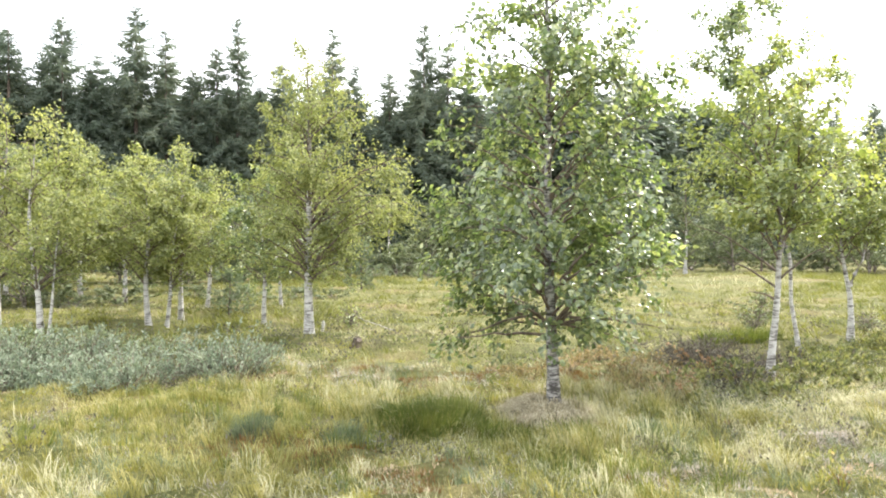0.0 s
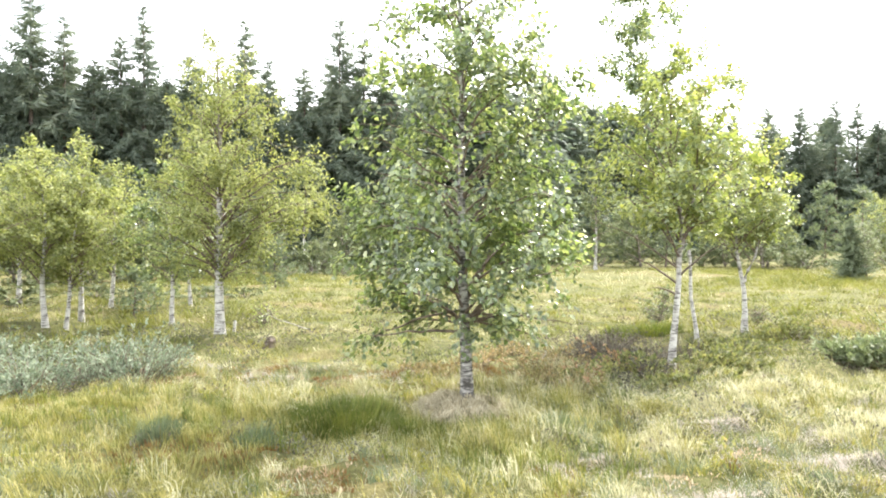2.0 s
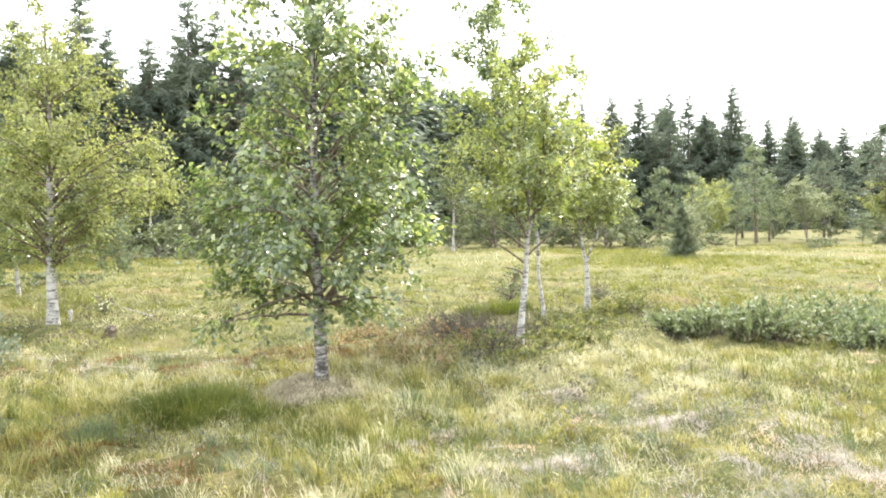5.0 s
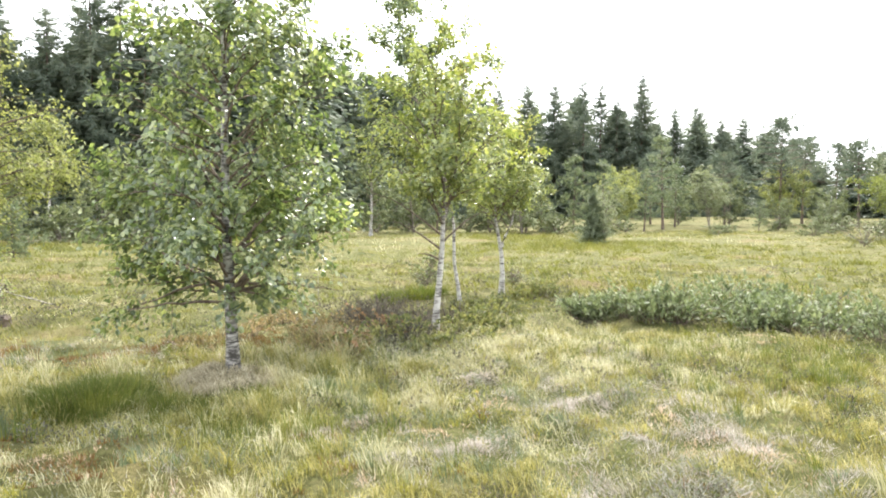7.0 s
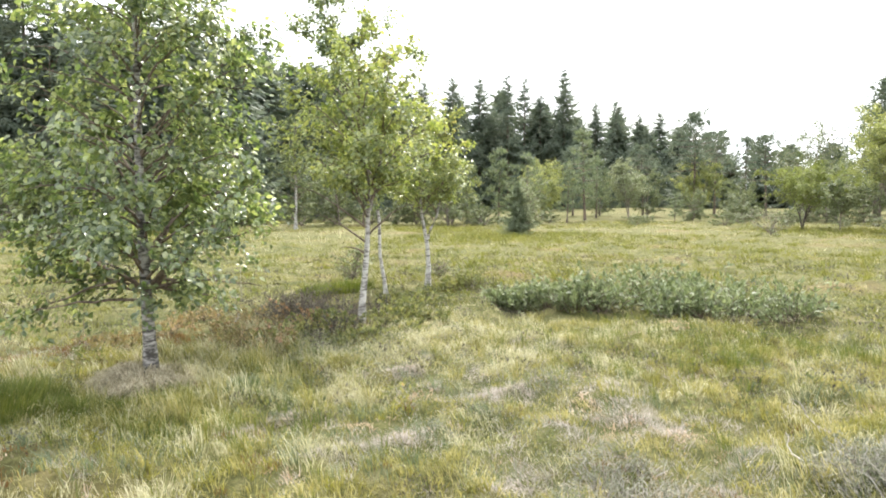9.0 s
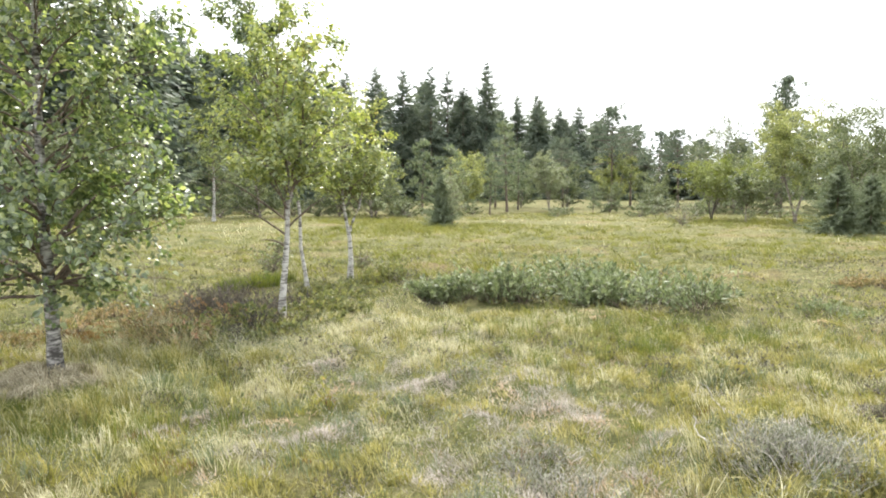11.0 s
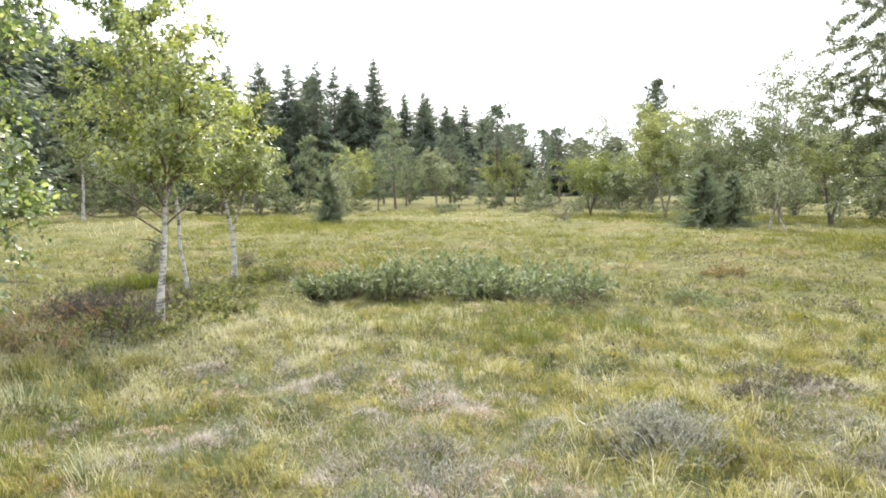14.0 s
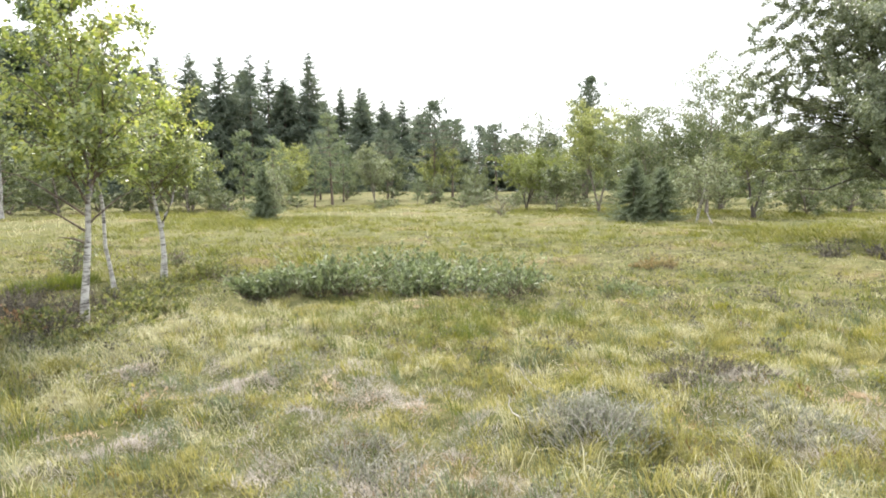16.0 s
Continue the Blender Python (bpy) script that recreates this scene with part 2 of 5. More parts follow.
M_REDLEAF = foliage("reddish_leaves", [(0.0, (0.11, 0.095, 0.045)), (0.45, (0.26, 0.185, 0.10)), (1.0, (0.52, 0.31, 0.22))], (1.2, 1.0, 0.8), 0.6, 0.3, 0.3, 3.5, 0.7)
M_RUST = foliage("rusty_bilberry_leaves", [(0.0, (0.10, 0.10, 0.045)), (0.4, (0.22, 0.20, 0.095)), (0.75, (0.38, 0.285, 0.17)), (1.0, (0.52, 0.39, 0.29))], (1.2, 1.1, 0.8), 0.6, 0.3, 0.38, 2.5, 0.65)
M_GREYHEATH = foliage("grey_green_heather", [(0.0, (0.095, 0.108, 0.068)), (0.5, (0.21, 0.22, 0.155)), (1.0, (0.46, 0.44, 0.37))], (1.0, 1.0, 0.9), 0.8, 0.2, 0.25, 4.0, 0.6)
M_MAT = foliage("matted_dead_grass", [(0.0, (0.10, 0.08, 0.05)), (0.45, (0.40, 0.35, 0.24)), (1.0, (0.74, 0.68, 0.52))], (1.0, 1.0, 0.9), 0.85, 0.2, 0.15, 5.0, 0.7)
M_PALEMOSS = foliage("pale_dry_moss", [(0.0, (0.24, 0.205, 0.165)), (0.5, (0.48, 0.42, 0.36)), (1.0, (0.76, 0.69, 0.62))], (1.0, 1.0, 0.95), 0.85, 0.2, 0.15, 6.0, 0.7)
M_REDMOSS = foliage("red_bog_moss", [(0.0, (0.11, 0.055, 0.025)), (0.5, (0.20, 0.115, 0.045)), (1.0, (0.30, 0.21, 0.075))], (1.0, 0.95, 0.7), 0.8, 0.2, 0.2, 2.0, 0.6)


# ---------------------------------------------------------------- mesh tools
def mesh_of(name, verts, faces, smooth=False):
    """A mesh from an array of vertices and arrays of faces (each of one corner count)."""
    me = bpy.data.meshes.new(name)
    verts = np.asarray(verts, dtype=np.float32)
    faces = [np.asarray(f, dtype=np.int32) for f in faces if len(f)]
    me.vertices.add(len(verts))
    me.vertices.foreach_set("co", verts.ravel())
    loops = np.concatenate([f.ravel() for f in faces])
    counts = np.concatenate([np.full(len(f), f.shape[1], dtype=np.int32) for f in faces])
    starts = np.concatenate([[0], np.cumsum(counts)[:-1]]).astype(np.int32)
    me.loops.add(len(loops))
    me.loops.foreach_set("vertex_index", loops)
    me.polygons.add(len(counts))
    me.polygons.foreach_set("loop_start", starts)
    me.polygons.foreach_set("loop_total", counts)
    me.polygons.foreach_set("use_smooth", np.full(len(counts), smooth))
    me.update(calc_edges=True)
    return me


def join(pieces):
    """Joins (verts, [faces...]) pieces into one."""
    v, by, off = [], {}, 0
    for pv, pf in pieces:
        v.append(pv)
        for f in pf:
            f = np.asarray(f)
            if len(f):
                by.setdefault(f.shape[1], []).append(f + off)
        off += len(pv)
    return np.concatenate(v), [np.concatenate(b) for b in by.values()]


def part(name, geometry, material, parent, label="", smooth=False, kind=""):
    me = mesh_of(name, geometry[0], geometry[1], smooth)
    me.materials.append(material)
    ob = new(name, me)
    ob.parent = parent
    return tagged(ob, label, kind=kind)


def holder(name, x, y, z, label, category, group=""):
    ob = new(name)
    ob.empty_display_size = 0.2
    ob.location = (x, y, z)
    return tagged(ob, label, category, group)


def unit(a):
    return a / np.maximum(np.linalg.norm(a, axis=-1, keepdims=True), 1e-9)


def tube(path, radii, sides=7, flare=0.0):
    path, radii = np.asarray(path, float), np.asarray(radii, float)
    tang = unit(np.gradient(path, axis=0))
    ref = np.where(np.abs(tang[:, 2:3]) > 0.9, np.array([[1.0, 0, 0]]), np.array([[0, 0, 1.0]]))
    a = unit(np.cross(tang, ref))
    b = np.cross(tang, a)
    ang = np.linspace(0, 2 * np.pi, sides, endpoint=False)
    ring = np.cos(ang)[None, :, None] * a[:, None] + np.sin(ang)[None, :, None] * b[:, None]
    wob = 1 + flare * np.sin(3 * ang)[None, :, None] * np.linspace(1, 0, len(path))[:, None, None] ** 4
    v = (path[:, None] + ring * radii[:, None, None] * wob).reshape(-1, 3)
    i = np.arange(len(path) - 1)[:, None] * sides
    j = np.arange(sides)[None]
    k = (j + 1) % sides
    q = np.stack([i + j, i + k, i + sides + k, i + sides + j], -1).reshape(-1, 4)
    return v, [q]


def leaf_blades(p, axis, normal, length, width, fine=False, cup=0.10, small=False):
    """Leaves at p that point along axis, faces towards normal; folded along the midrib. fine: rounder outline; small: one triangle."""
    n = len(p)
    axis = unit(axis)
    side = unit(np.cross(normal, axis))
    up = np.cross(axis, side)
    L, W = np.broadcast_to(length, n)[:, None], np.broadcast_to(width, n)[:, None]

    def at(s, w, h):
        return p + axis * L * s + side * W * w + up * W * h
    base = np.arange(n)[:, None]
    if small:
        v = np.stack([at(0, 0.42, 0), at(0.3, -0.5, 0), at(1, 0.1, 0)], 1)
        return v.reshape(-1, 3), [base * 3 + np.array([[0, 1, 2]])]
    if fine:
        v = np.stack([at(0, 0, 0), at(0.28, 0.48, cup), at(0.66, 0.36, cup), at(1, 0, -0.1), at(0.66, -0.36, cup), at(0.28, -0.48, cup)], 1)
        f = np.concatenate([base * 6 + np.array([[0, 1, 2, 3]]), base * 6 + np.array([[0, 3, 4, 5]])])
        return v.reshape(-1, 3), [f]
    v = np.stack([at(0, 0, 0), at(0.45, 0.5, cup), at(1, 0, 0), at(0.45, -0.5, cup)], 1)
    f = np.concatenate([base * 4 + np.array([[0, 1, 2]]), base * 4 + np.array([[0, 2, 3]])])
    return v.reshape(-1, 3), [f]


def curve3(a, b, c, n):
    t = np.linspace(0, 1, n)[:, None]
    return (1 - t) ** 2 * a + 2 * t * (1 - t) * b + t ** 2 * c


# ---------------------------------------------------------------- ground
WAVE = np.random.RandomState(11)
WAVES = [(WAVE.uniform(0, 2 * np.pi), WAVE.uniform(0, 6.28), k, a) for k, a in
         ((0.25, 0.02), (0.4, 0.015), (0.8, 0.015), (1.1, 0.015), (1.9, 0.022), (2.6, 0.024), (3.7, 0.022), (5.2, 0.016), (7.3, 0.022), (9.5, 0.024), (12.0, 0.020), (15.0, 0.014))]
MOUNDS = ((1.06, 7.10, 0.42, 0.11), (2.9, 8.6, 0.75, 0.07), (3.9, 9.6, 0.9, 0.05), (4.2, 2.1, 0.45, 0.05), (5.8, 1.9, 0.4, 0.05))


def raw_ground(x, y):
    z = np.zeros_like(x)
    for a, p, k, amp in WAVES:
        z = z + amp * np.sin(k * (x * np.cos(a) + y * np.sin(a)) + p + 0.8 * np.sin(0.6 * k * (x * np.sin(a) - y * np.cos(a)) + 2 * p))
    z = z * np.clip(1.2 - np.hypot(x, y) / 90, 0, 1)
    for mx, my, r, h in MOUNDS:
        z = z + h * np.exp(-((x - mx) ** 2 + (y - my) ** 2) / (r * r))
    d = np.hypot(x, y)
    return z + 0.9 * np.clip((d - 50) / 60, 0, 1) ** 1.5 - np.clip(d - 400, 0, None) * 0.004


# the feet of the nearer trees stand level
LEVEL = [(x, y, float(raw_ground(np.array(x), np.array(y)))) for x, y in
         ((1.12, 7.19), (-2.47, 13.06), (4.06, 8.82), (5.24, 10.41), (7.0, 12.2), (-7.35, 12.94), (-6.0, 15.2), (-3.71, 14.69), (-9.78, 21.75))]


def ground_z(x, y):
    x, y = np.asarray(x, float), np.asarray(y, float)
    z = raw_ground(x, y)
    for lx, ly, off in LEVEL:
        z = z - off * np.exp(-((x - lx) ** 2 + (y - ly) ** 2) / 1.1)
    return z


def gz(x, y):
    return float(ground_z(x, y))


def build_ground():
    rad = np.concatenate([[0.0], np.geomspace(1.0, 30, 230), np.geomspace(31, 3500, 60)])
    seg = 230
    ang = np.linspace(0, 2 * np.pi, seg, endpoint=False)
    x, y = rad[1:, None] * np.cos(ang), rad[1:, None] * np.sin(ang)
    v = np.stack([x, y, ground_z(x, y)], -1).reshape(-1, 3)
    v = np.concatenate([v, [[0, 0, gz(0, 0)]]])
    i = np.arange(len(rad) - 2)[:, None] * seg
    j = np.arange(seg)[None]
    k = (j + 1) % seg
    q = np.stack([i + j, i + seg + j, i + seg + k, i + k], -1).reshape(-1, 4)
    c = np.stack([np.full(seg, len(v) - 1), np.arange(seg), (np.arange(seg) + 1) % seg], -1)
    ob = part("ground", (v, [q, c]), M_GROUND, None, "", True)
    tagged(ob, "uneven mossy bog ground in olive, straw and rust tones", "ground", kind="structure")


build_ground()


# ---------------------------------------------------------------- broadleaf trees
def stem_path(rs, h, lean, wiggle, n=14, bend=1.0):
    s = np.linspace(0, 1, n)
    px, py = rs.uniform(0, 6.28, 2)
    x = lean[0] * s ** bend + wiggle * np.sin(s * 7 + px) * s * (1 - 0.5 * s)
    y = lean[1] * s ** bend + wiggle * np.sin(s * 6 + py) * s * (1 - 0.5 * s)
    x, y = x - x[0], y - y[0]
    return np.stack([x, y, s * h - 0.06], -1)


def grow(seed, stems, profile, n_limbs, n_leaves, leaf, fine=False, rise=(0.35, 0.9), twig_step=0.16, lop=0.22,
         limb_r=0.35, twig_len=0.45, droop=0.5, first=0.0, spread=0.055, limb_sides=5, extra=(), inner=0.2, small=False, even=False, flat=0.5, face=0.5, high=0.35):
    """Limbs, twigs and leaves over stems [(path, foot radius)], inside a crown whose radius at each height is profile [(z, r)...]."""
    rs = np.random.RandomState(seed)
    pz, pr = np.array([p[0] for p in profile]), np.array([p[1] for p in profile])
    ph = rs.uniform(0, 6.28, 3)
    limbs, twigs, seeds = [], [], []
    zs = np.linspace(0, 1, n_limbs) + rs.uniform(-0.5, 0.5, n_limbs) / n_limbs
    wt = np.cumsum(np.interp(np.linspace(pz[0], pz[-1], 60), pz, pr) + high)
    zs = np.interp(np.clip(zs, 0, 1), wt / wt[-1], np.linspace(pz[0], pz[-1], 60))
    plan = [(z, None) for z in zs] + [(e[1][2], e) for e in extra]
    for i, (z, fixed) in enumerate(plan):
        path, r0 = stems[i % len(stems) if fixed is None else 0]
        az = i * 2.39996 + rs.uniform(-0.5, 0.5)
        R = np.interp(z, pz, pr) * (1 + lop * np.sin(az + ph[0]) + 0.6 * lop * np.sin(2 * az + ph[1] + 2 * z)) * rs.choice([rs.uniform(0.5, 0.8), rs.uniform(0.8, 1.1)], p=[0.3, 0.7])
        top = path[-1, 2]
        up = R * rs.uniform(*rise)
        za = np.clip(z - up, max(first, path[0, 2] + 0.15), top * 0.98) if fixed is None else fixed[0]
        f = np.interp(za, path[:, 2], np.arange(len(path)))
        k = min(int(f), len(path) - 2)
        a = path[k] + (path[k + 1] - path[k]) * (f - k)
        d = np.array([np.cos(az), np.sin(az), 0])
        cx, cy = path[-1, 0] * 0.5, path[-1, 1] * 0.5
        c = np.array([0.35 * cx + a[0] * 0.65, 0.35 * cy + a[1] * 0.65, 0]) + d * R + np.array([0, 0, z])
        b = a * 0.5 + c * 0.5 + np.array([0, 0, 0.22 * R]) + rs.normal(0, 0.06 * R, 3)
        if fixed is not None:
            c = np.array(fixed[1])
            b = (a + c) / 2 + np.array([0, 0, 0.10])
            R = np.linalg.norm(c - a)
        p = curve3(a, b, c, 8)
        p[2:] += np.cumsum(rs.normal(0, 0.018 * max(R, 0.2), (6, 3)), axis=0)
        rr = max(0.006, r0 * (1 - za / (top * 1.05)) * limb_r + 0.004)
        limbs.append(tube(p, np.linspace(rr, 0.0035, 8), limb_sides) if limb_sides > 3 else tube(p[[0, 3, 7]], np.array([rr, rr * 0.6, 0.0035]), 3))
        length = np.linalg.norm(np.diff(p, axis=0), axis=1).sum()
        m = max(3, int(length / twig_step)) if fixed is None or fixed[2] else 0
        rich = rs.choice([0.35, 0.9, 1.6], p=[0.25, 0.45, 0.3]) if not even else rs.uniform(0.7, 1.3)
        for s in np.linspace(inner, 1.0, m) + rs.uniform(-0.04, 0.04, m):
            s = min(max(s, 0.05), 1.0)
            g = s * 7
            kk = min(int(g), 6)
            q = p[kk] + (p[kk + 1] - p[kk]) * (g - kk)
            out = unit(p[kk + 1] - p[kk])
            dirn = unit(out * rs.uniform(0.4, 1.0) + rs.normal(0, 0.55, 3) + np.array([0, 0, 0.1]))
            tl = twig_len * rs.uniform(0.5, 1.15) * (0.45 + 0.55 * R / pr.max())
            e = q + dirn * tl + np.array([0, 0, -droop * tl * rs.uniform(0.1, 0.7)])
            mid = q + dirn * tl * 0.55
            tp = curve3(q, mid, e, 4)
            twigs.append(tube(tp[[0, 2, 3]], [0.0045, 0.003, 0.0015], 3))
            seeds.append((tp, tl * rich, out))
    for path, r0 in stems:                                  # the leader's own tip
        for s in np.linspace(0.72, 1.0, 10):
            q = path[min(int(s * (len(path) - 1)), len(path) - 1)]
            e = q + np.append(rs.normal(0, 0.12, 2), rs.uniform(0.05, 0.22)) * twig_len * 1.6
            tp = curve3(q, (q + e) / 2 + rs.normal(0, 0.02, 3), e, 4)
            twigs.append(tube(tp[[0, 3]], [0.005, 0.0015], 3))
            seeds.append((tp, np.linalg.norm(e - q), unit(e - q)))
    w = np.array([s[1] for s in seeds]) * rs.choice([0.35, 0.9, 1.5], len(seeds), p=[0.25, 0.45, 0.3])
    pick = rs.choice(len(seeds), n_leaves, p=w / w.sum())
    pts = np.stack([s[0] for s in seeds])[pick]
    outs = np.stack([s[2] for s in seeds])[pick]
    s = rs.uniform(0.05, 1.0, n_leaves) ** 0.8 * 2.999
    k = s.astype(int)
    idx = np.arange(n_leaves)
    pos = pts[idx, k] + (pts[idx, k + 1] - pts[idx, k]) * (s - k)[:, None] + rs.normal(0, spread, (n_leaves, 3))
    axis = unit(outs * 0.5 + rs.normal(0, 0.65, (n_leaves, 3)) + np.array([0, 0, -0.55]))
    normal = unit(rs.normal(0, flat, (n_leaves, 3)) + np.array([0, 0, 0.85]) + outs * np.array([face, face, 0.25 * face]))
    size = leaf * rs.uniform(0.65, 1.2, n_leaves)
    leaves = leaf_blades(pos, axis, normal, size, size * 0.78, fine, small=small)
    return limbs, twigs, leaves


def stem_tube(path, r0, sides=10, tip=0.12, swell=0.35):
    s = np.linspace(0, 1, len(path))
    r = r0 * ((1 - s) ** 0.85 * (1 - tip) + tip * (1 - s) + 0.02) * (1 + swell * np.exp(-s * 22))
    return tube(path, r, sides, 0.08)


def broadleaf(name, label, category, x, y, seed, stems, profile, n_limbs, n_leaves, leaf, mats, split=True, group="", **kw):
    """A tree or bush at (x, y): trunk(s), limbs, twigs and a crown of leaves. mats: bark, limb, leaf."""
    tree = holder(name, x, y, gz(x, y), label, category, group)
    kw.setdefault("limb_sides", 5 if split else 3)
    limbs, twigs, leaves = grow(seed, stems, profile, n_limbs, n_leaves, leaf, **kw)
    for path, r0 in stems:
        g = stem_tube(path, r0) if split else stem_tube(path[[0, 1, 3, 6, 9, 13]], r0, 5)
        part("trunk" if len(stems) < 3 else "stem", g, mats[0], tree, smooth=True)
    if split:
        for g in limbs:
            part("limb", g, mats[1], tree, smooth=True)
    else:
        part("branch_frame", join(limbs), mats[1], tree, kind="stuff")
    part("twigwork", join(twigs), M_TWIG, tree, kind="stuff")
    part("crown", leaves, mats[2], tree, kind="stuff")
    return tree


def R(seed):
    return np.random.RandomState(seed)


BIRCHES = "young birches of the bog"

# the large birch on its pale mound
broadleaf("birch_tree", "leafy green birch with grey trunk on a dry grass mound", "tree", 1.12, 7.19, 21,
          [(stem_path(R(2), 5.1, (-0.10, 0.05), 0.05), 0.062)],
          [(0.8, 0.7), (1.05, 0.98), (1.35, 1.12), (1.85, 1.22), (2.4, 1.30), (2.95, 1.12), (3.5, 0.94), (3.85, 0.84), (4.2, 0.70), (4.7, 0.5), (5.15, 0.15)],
          96, 18000, 0.066, (M_BIRCH_OLD, M_TWIG, M_LEAF_A), fine=True, limb_r=0.27, rise=(0.15, 0.85), first=0.8, twig_len=0.40, group=BIRCHES, lop=0.10, inner=0.36, flat=0.30, face=0.95, high=1.1,
          extra=((0.95, (-1.2, 0.15, 0.62), True), (0.72, (-1.02, 0.1, 0.64), False), (0.85, (0.75, -0.25, 0.66), False), (0.9, (1.0, -0.1, 0.80), False)))
# pale-stemmed birch further off
broadleaf("birch_tree", "olive-green birch with a clean white trunk", "tree", -2.47, 13.06, 33,
          [(stem_path(R(3), 5.35, (-0.03, 0.1), 0.05), 0.085)],
          [(1.15, 0.6), (1.6, 1.05), (2.1, 1.25), (2.7, 1.4), (3.2, 1.35), (3.7, 1.2), (4.2, 1.0), (4.7, 0.72), (5.1, 0.42), (5.4, 0.15)],
          86, 25000, 0.056, (M_BIRCH, M_TWIG, M_LEAF_B), rise=(0.2, 0.8), flat=0.7, first=1.0, droop=1.1, twig_len=0.46, group=BIRCHES)
# the three slender birches
broadleaf("birch_tree", "slender leaning birch with yellow-green leaves and white trunk", "tree", 4.06, 8.82, 45,
          [(np.array([[0, 0, -0.06], [0.03, 0.01, 0.3], [0.08, 0.02, 0.7], [0.12, 0.03, 1.1], [0.14, 0.04, 1.5], [0.19, 0.05, 1.85], [0.10, 0.1, 2.3], [0.05, 0.1, 2.8], [0.06, 0.12, 3.4], [0.1, 0.1, 4.0]]), 0.05),
           (np.array([[0.15, 0.04, 1.55], [0.22, 0.05, 1.8], [0.30, 0.03, 2.1], [0.36, 0.0, 2.6], [0.38, 0.0, 3.1], [0.40, 0.02, 3.7]]), 0.026)],
          [(1.95, 0.55), (2.2, 0.82), (2.6, 0.90), (3.05, 0.84), (3.45, 0.66), (3.85, 0.4), (4.15, 0.16)],
          52, 7200, 0.066, (M_BIRCH_YOUNG, M_TWIG, M_LEAF_Y), fine=True, flat=0.4, face=0.9, twig_step=0.22, rise=(0.5, 1.1), first=1.5, twig_len=0.34, droop=0.15, group=BIRCHES,
          extra=((1.1, (-0.55, 0.3, 1.5), False), (1.3, (-0.8, 0.38, 1.95), False), (1.2, (0.62, -0.2, 1.65), False), (1.45, (-0.45, -0.4, 2.0), True), (0.95, (-0.25, 0.12, 1.05), False)))
broadleaf("birch_tree", "tall thin birch with a sparse airy top", "tree", 5.24, 10.41, 57,
          [(np.array([[0, 0, -0.06], [-0.06, 0, 0.4], [-0.13, 0, 0.8], [-0.14, 0, 1.4], [-0.22, 0.05, 2.0], [-0.45, 0.15, 2.8], [-0.65, 0.28, 3.6], [-0.80, 0.36, 4.4], [-0.88, 0.4, 5.0], [-0.92, 0.42, 5.6]]), 0.034)],
          [(2.7, 0.4), (3.1, 0.75), (3.6, 0.80), (4.2, 0.76), (4.9, 0.62), (5.6, 0.38), (5.9, 0.18)],
          52, 9500, 0.066, (M_BIRCH_YOUNG, M_TWIG, M_LEAF_A), twig_step=0.22, rise=(0.4, 1.0), first=1.8, twig_len=0.36, group=BIRCHES)
broadleaf("birch_tree", "small forked birch with silvery sunlit leaves", "tree", 7.0, 12.2, 61,
          [(np.array([[0, 0, -0.06], [0.02, 0, 0.4], [0.0, 0, 0.8], [-0.06, 0, 1.1], [-0.14, 0, 1.5], [-0.16, 0, 2.0], [-0.12, 0.05, 2.6], [0.0, 0.05, 3.3]]), 0.055),
           (np.array([[0.0, 0, 0.95], [0.08, 0, 1.15], [0.22, 0, 1.4], [0.30, 0, 1.8], [0.38, 0, 2.3], [0.42, 0, 2.9]]), 0.035)],
          [(1.85, 0.6), (2.05, 0.95), (2.4, 1.02), (2.8, 0.88), (3.2, 0.58), (3.65, 0.2)],
          50, 9000, 0.064, (M_BIRCH_YOUNG, M_TWIG, M_LEAF_Y), flat=0.4, face=0.9, twig_step=0.22, rise=(0.4, 1.0), first=1.15, twig_len=0.34, droop=0.25, group=BIRCHES)


def side_birch(x, y, h, w, seed, lean, r0, label, low=0.3, leaves=6500, leaf=0.078, mat=None, extra=None, split=True):
    prof = [(h * low, 0.45 * w), (h * (low + 0.15), 0.85 * w), (h * 0.55, w), (h * 0.72, 0.85 * w), (h * 0.88, 0.5 * w), (h, 0.12)]
    stems = [(stem_path(R(seed), h * 0.97, lean, 0.15), r0)] + (extra or [])
    return broadleaf("birch_tree", label, "tree", x, y, seed, stems, prof, 44, int(leaves * 1.5), leaf * 0.84, (M_BIRCH, M_TWIG, mat or M_LEAF_B),
                     split, BIRCHES, rise=(0.2, 0.9), first=h * low * 0.7, twig_len=0.44, twig_step=0.2, flat=0.7, droop=1.0)


side_birch(-7.35, 12.94, 4.2, 1.45, 71, (-0.35, 0.2), 0.06, "crooked birch with white trunk behind grey willow", 0.28, 8000,
           extra=[(stem_path(R(72), 2.7, (0.1, 0.3), 0.06) + np.array([0.14, 0.0, 0.0]), 0.03)])
side_birch(-6.16, 14.83, 3.7, 1.0, 73, (-0.2, 0.2), 0.06, "young olive-green birch with pale crooked trunk", 0.3, 5200)
side_birch(-5.86, 15.0, 3.3, 0.9, 74, (0.25, 0.2), 0.045, "young birch with a dark slender trunk", 0.32, 4300)
side_birch(-5.92, 16.0, 4.05, 1.05, 75, (0.03, 0.1), 0.06, "young birch with white trunk among others", 0.32, 5500)
side_birch(-9.78, 21.75, 4.4, 1.5, 76, (0.1, 0.2), 0.07, "olive birch standing in a thicket", 0.3, 5500, 0.085)
side_birch(-3.71, 14.69, 3.3, 0.85, 77, (-0.08, 0.1), 0.05, "small birch with thin white trunk", 0.33, 4800, mat=M_LEAF_A)
